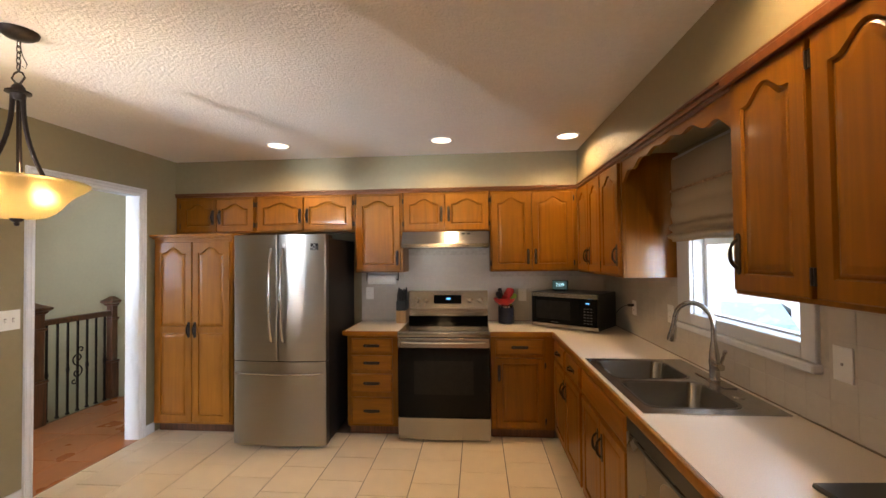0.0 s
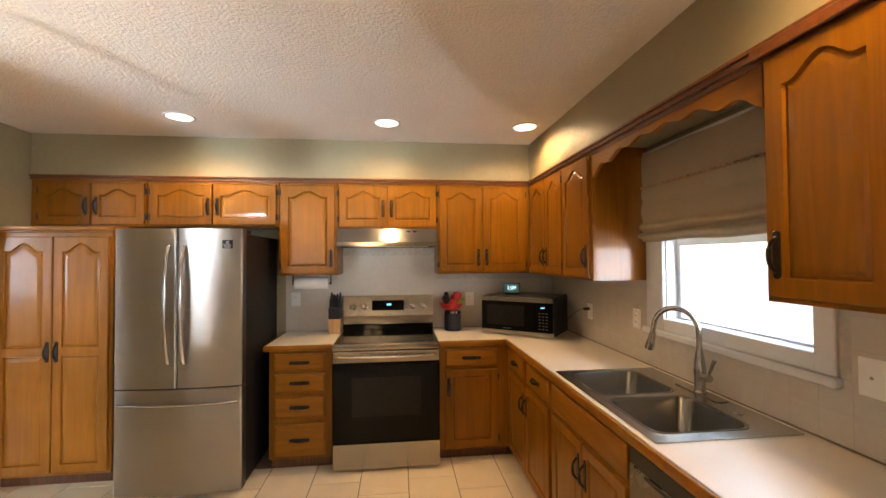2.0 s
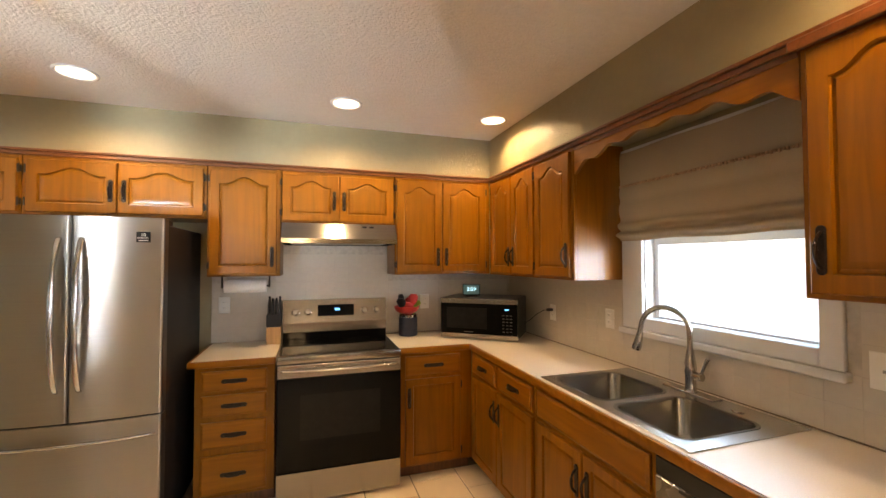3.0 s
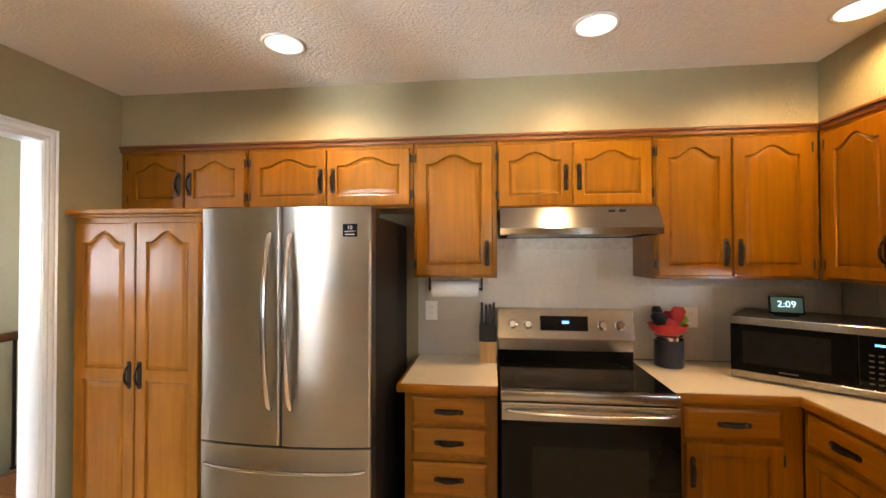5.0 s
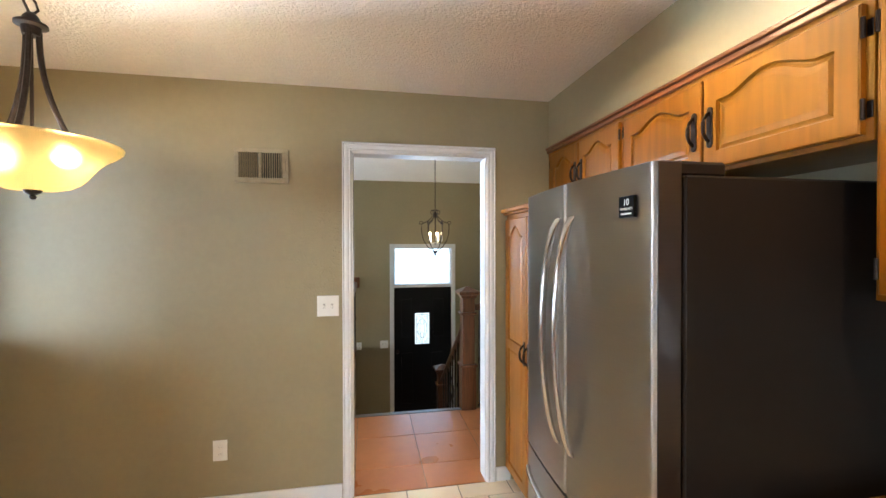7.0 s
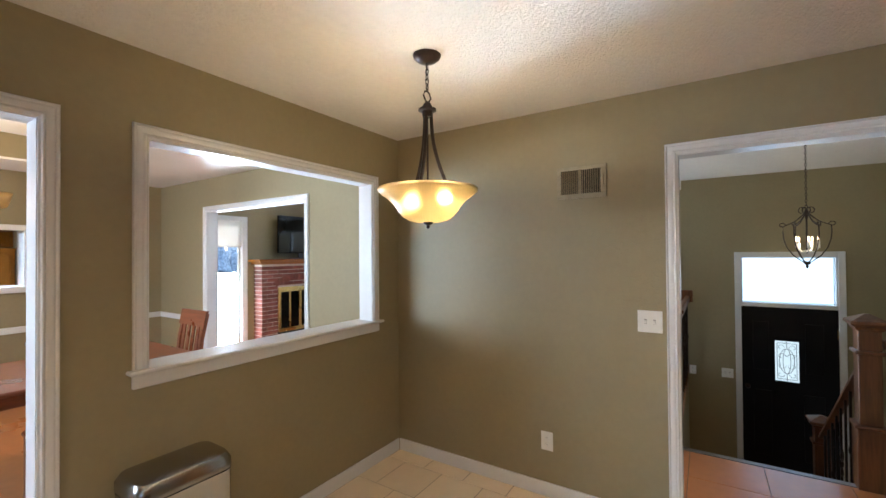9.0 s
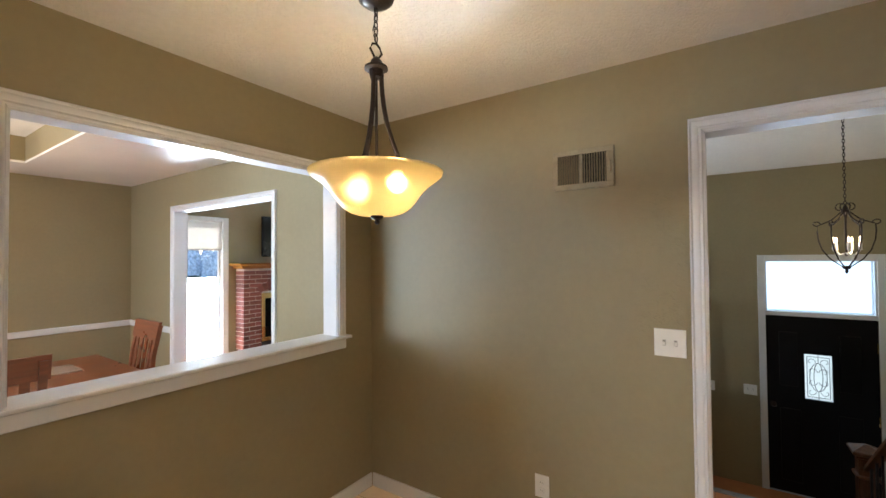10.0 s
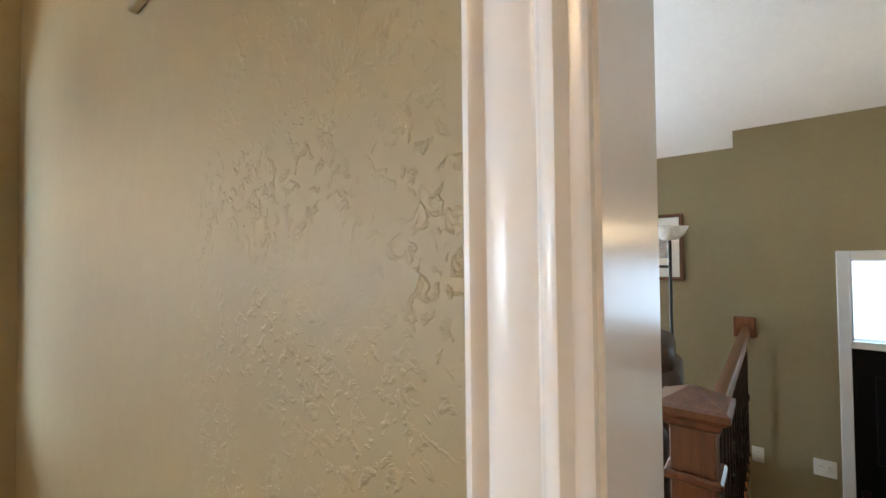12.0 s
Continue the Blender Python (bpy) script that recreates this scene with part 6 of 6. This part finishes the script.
for d in ((-0.68, 0.68, 1.86, 1.92), (-0.68, 0.68, 1.19, 1.25), (-0.68, -0.62, 1.25, 1.86), (0.62, 0.68, 1.25, 1.86)):
    boxes("frame", TRIM, mr, (d[0], d[1], -0.028, -0.001, d[2], d[3]), bevel=0.004)
bx = thing("storage_box", "small black box with a lid on the dining table", "box", pose(-1.23, -1.48, 0.752, 0, 0, 8))
boxes("body", BLACK, bx, (-0.11, 0.11, -0.09, 0.09, 0.0, 0.17), bevel=0.006, segments=2)
boxes("lid", BLACK, bx, (-0.115, 0.115, -0.095, 0.095, 0.171, 0.20), bevel=0.008, segments=2)
mt = boxes("placemat", material("woven_grey_mat", (0.25, 0.19, 0.155), 0.9, spread=0.2, grain=(300, 60, 60), bump=0.4, bump_scale=250), None, (-1.80, -1.40, -1.70, -1.40, 0.7525, 0.7565))
tagged(mt, "grey-beige woven placemat lying on the dining table", "placemat")
dc = thing("dining_chandelier", "bronze chandelier with frosted glass cups, lit", "chandelier", pose(-0.72, -1.95, 0))
bm = bmesh.new()
lathe(bm, [(0.0, ROOM_TOP + 0.249), (0.06, ROOM_TOP + 0.245), (0.02, ROOM_TOP + 0.22), (0.006, ROOM_TOP + 0.2), (0.006, 2.0), (0.03, 1.95), (0.04, 1.9), (0.0, 1.86)], 16)
part("stem", bm, BRONZE, dc, smooth=True)
for k in range(5):
    a = radians(72 * k + 10)
    ca, sa = math.cos(a), math.sin(a)
    bm = bmesh.new()
    tube(bm, [(r * ca, r * sa, z) for r, z in ((0.02, 1.92), (0.12, 1.865), (0.22, 1.86), (0.30, 1.89), (0.32, 1.93))], 0.008, 6)
    arm = part("arm", bm, BRONZE, dc, smooth=True)
    bm = bmesh.new()
    lathe(bm, [(0.02, 1.935), (0.055, 1.95), (0.070, 2.0), (0.085, 2.055), (0.080, 2.055), (0.062, 2.0), (0.045, 1.958), (0.018, 1.945)], 20, (0.32 * ca, 0.32 * sa, 0))
    part("shade", bm, AMBER, arm, smooth="all")
lamp("dining_chandelier_light", "POINT", pose(-0.72, -1.95, 2.03), 18, WARM, radius=0.2)

# ---- outside ----
car = thing("parked_car", "pale blue parked car on the sunlit drive", "car", pose(7.3, 11.7, -1.2, 0, 0, 62))
CARPAINT = material("blue_car_paint", (0.16, 0.28, 0.42), 0.25, coat=1.0)
bm = bmesh.new()
side = [(-2.2, 0.35), (-2.25, 0.75), (-2.0, 0.95), (-1.0, 1.05), (-0.35, 1.48), (0.9, 1.52), (1.7, 1.1), (2.2, 1.0), (2.25, 0.4)]
prism(bm, side, -0.88, 0.88)
for v in bm.verts:
    if v.co.z > 1.2:
        v.co.y *= 0.78
part("body", bm, CARPAINT, car)
boxes("side_window", BLACK_GLASS, car, (-0.7, 1.2, -0.83, -0.82, 1.1, 1.4))
for wx in (-1.4, 1.4):
    for wy in (-0.9, 0.72):
        bm = bmesh.new()
        tube(bm, [(wx, wy, 0.33), (wx, wy + 0.18, 0.33)], 0.33, 24)
        wheel = part("wheel", bm, BLACK, car, smooth=True)
        bm = bmesh.new()
        tube(bm, [(wx, wy - 0.005, 0.33), (wx, wy + 0.185, 0.33)], 0.2, 20)
        part("rim", bm, CHROME, wheel, smooth=True)

bm = bmesh.new()
box(bm, -3.865, -3.765, -5.25, -5.15, -1.2, 2.9, bevel=0.008)
tagged(part("porch_post", bm, TRIM), "white square post outside the patio door", "post")
nh = thing("neighbour_house", "pale far house across the bright yard", "house", pose(-15.5, -50, -1.2))
# panes and siding lightened in colour for the washed-out haze outside
HAZE_PALED_PANE = material("haze_paled_pane", (0.42, 0.50, 0.58), 0.4)
SIDING = material("pale_siding", (0.74, 0.78, 0.82), 0.8, spread=0.06, grain=(1, 1, 30))
boxes("wall", SIDING, nh, (-5.0, 5.0, -4.0, 4.0, 0, 2.9))
bm = bmesh.new()
prism(bm, [(-5.4, 2.9), (5.4, 2.9), (4.2, 4.6), (-4.2, 4.6)], -4.3, 4.3)
part("roof", bm, material("snowy_shingles", (0.60, 0.63, 0.68), 0.9, spread=0.15), nh)
for hx in (-3.4, -0.8, 2.2):
    hw = boxes("window", TRIM, nh, (hx, hx + 1.2, 4.0, 4.06, 0.9, 2.2))
    boxes("pane", HAZE_PALED_PANE, hw, (hx + 0.1, hx + 1.1, 4.06, 4.08, 1.0, 2.1))
rng = random.Random(5)
bm = bmesh.new()
for k in range(320):
    tx, ty, th = rng.uniform(-75, 30), rng.uniform(-75, -62), rng.uniform(2.2, 4.6)
    bmesh.ops.create_cone(bm, cap_ends=True, segments=7, radius1=rng.uniform(1.0, 1.9), radius2=rng.uniform(0.1, 0.7), depth=th, matrix=Matrix.Translation((tx, ty, -1.2 + th / 2)) @ Matrix.Rotation(rng.uniform(-0.12, 0.12), 4, "X"))
for v in bm.verts:
    v.co += Vector((rng.uniform(-0.35, 0.35), rng.uniform(-0.3, 0.3), rng.uniform(0, 0.5)))
# distance haze is mixed into the trees' pale blue-grey colour
tagged(part("far_trees", bm, material("haze_tinted_woods", (0.36, 0.43, 0.50), 0.9, spread=0.3, spots=0.3, grain=(3, 3, 3))), "line of far trees beyond the yard, coloured blue-grey for haze", "trees", kind="stuff")

# ---- pieces: floor tiles, wall tiles, bricks ----
def slab(w, d, h, mat, name, bevel=0.0015):
    bm = bmesh.new()
    box(bm, -w / 2, w / 2, -d / 2, d / 2, -h, 0)
    top = [e for e in bm.edges if all(v.co.z > -1e-6 for v in e.verts)]
    bmesh.ops.bevel(bm, geom=top, offset=bevel, segments=1, affect="EDGES")
    bmesh.ops.recalc_face_normals(bm, faces=bm.faces)
    mesh = bpy.data.meshes.new(name)
    bm.to_mesh(mesh)
    bm.free()
    mesh.materials.append(mat)
    return mesh


def lay(name, parent, x0, x1, y0, y1, ox, oy, w, d, gap, mat, level, stagger):
    """Tiles over a rectangle, cut at its edges; columns run along y."""
    cache = {}
    c = math.floor((x0 - ox) / w)
    while ox + c * w < x1:
        a, b = max(x0, ox + c * w), min(x1, ox + (c + 1) * w)
        off = oy + (stagger * d if c % 2 else 0)
        r = math.floor((y0 - off) / d)
        while off + r * d < y1:
            e, f = max(y0, off + r * d), min(y1, off + (r + 1) * d)
            tw, td = round(b - a - gap, 4), round(f - e - gap, 4)
            if tw > 0.01 and td > 0.01:
                if (tw, td) not in cache:
                    cache[tw, td] = slab(tw, td, 0.008, mat, name)
                ob = new(name, cache[tw, td])
                ob.parent = parent
                ob.location = ((a + b) / 2, (e + f) / 2, level + random.uniform(-0.0004, 0.0004))
            r += 1
        c += 1


kf = thing("floor", "cream ceramic tiles in running bond with brown grout", "floor", kind="structure")
lay("tile", kf, WALL_W + 0.002, 0.80, WALL_S - 0.118, 3.60, -0.058, 2.999, 0.331, 0.3285, 0.006, TILE, 0.0, 0.5)
hf = thing("hall_floor", "glossy terracotta tiles in the upper hall", "floor", kind="structure")
lay("tile", hf, -4.02, WALL_W - 0.004, 2.42, 4.398, -3.60, 2.97, 0.46, 0.46, 0.005, TERRACOTTA, 0.0, 0.0)

bs = thing("backsplash", "pale glazed square wall tiles behind the counters", "backsplash", kind="structure")
boxes("grout", SPLASH_GROUT, bs, (-1.09, WALL_E - 0.001, WALL_N - 0.0068, WALL_N - 0.0005, 0.914, 1.80))
boxes("grout", SPLASH_GROUT, bs, (WALL_E - 0.0068, WALL_E - 0.0005, 0.527, YC[0], 0.914, 1.41), (WALL_E - 0.0068, WALL_E - 0.0005, YC[0], YC[1], 0.914, 1.11), (WALL_E - 0.0068, WALL_E - 0.0005, YC[1], WALL_N - 0.005, 0.914, 1.41))
TS = 0.1085
tile = slab(TS - 0.0009, TS - 0.0009, 0.006, SPLASH, "wall_tile", 0.0005)
for i in range(22):
    for j in range(8):
        x, z = -1.09 + (i + 0.5) * TS, 0.916 + (j + 0.5) * TS
        if z + TS / 2 > (1.66 if -0.62 < x < 0.22 else 1.43):
            continue
        ob = new("tile", tile)
        ob.parent = bs
        ob.matrix_local = pose(x, WALL_N - 0.008 + random.uniform(-0.0003, 0.0003), z, 90)
for i in range(32):
    for j in range(5):
        y, z = 4.09 - (i + 0.5) * TS, 0.916 + (j + 0.5) * TS
        if YC[0] - 0.02 < y < YC[1] + 0.02 and z + TS / 2 > 1.15:
            continue
        ob = new("tile", tile)
        ob.parent = bs
        ob.matrix_local = pose(WALL_E - 0.008 + random.uniform(-0.0003, 0.0003), y, z, 90, 0, -90)

BL, BH = 0.20, 0.066
brick = {}
for j in range(21):
    z = 0.004 + j * BH
    off = 0.5 * BL if j % 2 else 0.0
    x = FPX1 + off
    while x > FPX0 + 0.02:
        a, b = max(FPX0, x - BL), min(FPX1, x)
        for p, q in (((a, b),) if not (z + BH > 0.10 and z < OPZ and b > OPX0 and a < OPX1) else (((a, OPX0),) if a < OPX0 else ()) + (((OPX1, b),) if b > OPX1 else ())):
            w = round(q - p - 0.010, 3)
            if w > 0.02:
                if w not in brick:
                    brick[w] = slab(w, BH - 0.010, 0.03, BRICK, "brick", 0.003)
                ob = new("brick", brick[w])
                ob.parent = fp
                ob.matrix_local = pose((p + q) / 2, FPY + random.uniform(-0.002, 0.002), z + BH / 2, 90, 0, 180)
        x -= BL
    for k in range(1):
        w = 0.19
        if ("s", w) not in brick:
            brick["s", w] = slab(w, BH - 0.010, 0.012, BRICK, "brick", 0.003)
        ob = new("brick", brick["s", w])
        ob.parent = fp
        ob.matrix_local = pose(FPX1, FPY - 0.115, z + BH / 2, 90, 0, 90)

# soldier course of an arch over the firebox
chord, rise = OPX1 - OPX0 + 0.06, 0.11
RA = (chord * chord / 4 + rise * rise) / (2 * rise)
half = math.asin(chord / 2 / RA)
COUNT = 13
soldier = slab(2 * half * (RA + 0.05) / COUNT - 0.009, 0.10, 0.03, BRICK, "brick", 0.003)
for k in range(COUNT):
    a = half * (2 * (k + 0.5) / COUNT - 1)
    ob = new("brick", soldier)
    ob.parent = fp
    at = pose((OPX0 + OPX1) / 2 + (RA + 0.05) * math.sin(a), FPY + 0.009, OPZ + rise - RA + 0.01 + (RA + 0.05) * math.cos(a))
    ob.matrix_local = at @ Matrix.Rotation(a, 4, "Y") @ pose(0, 0, 0, 90, 0, 180)
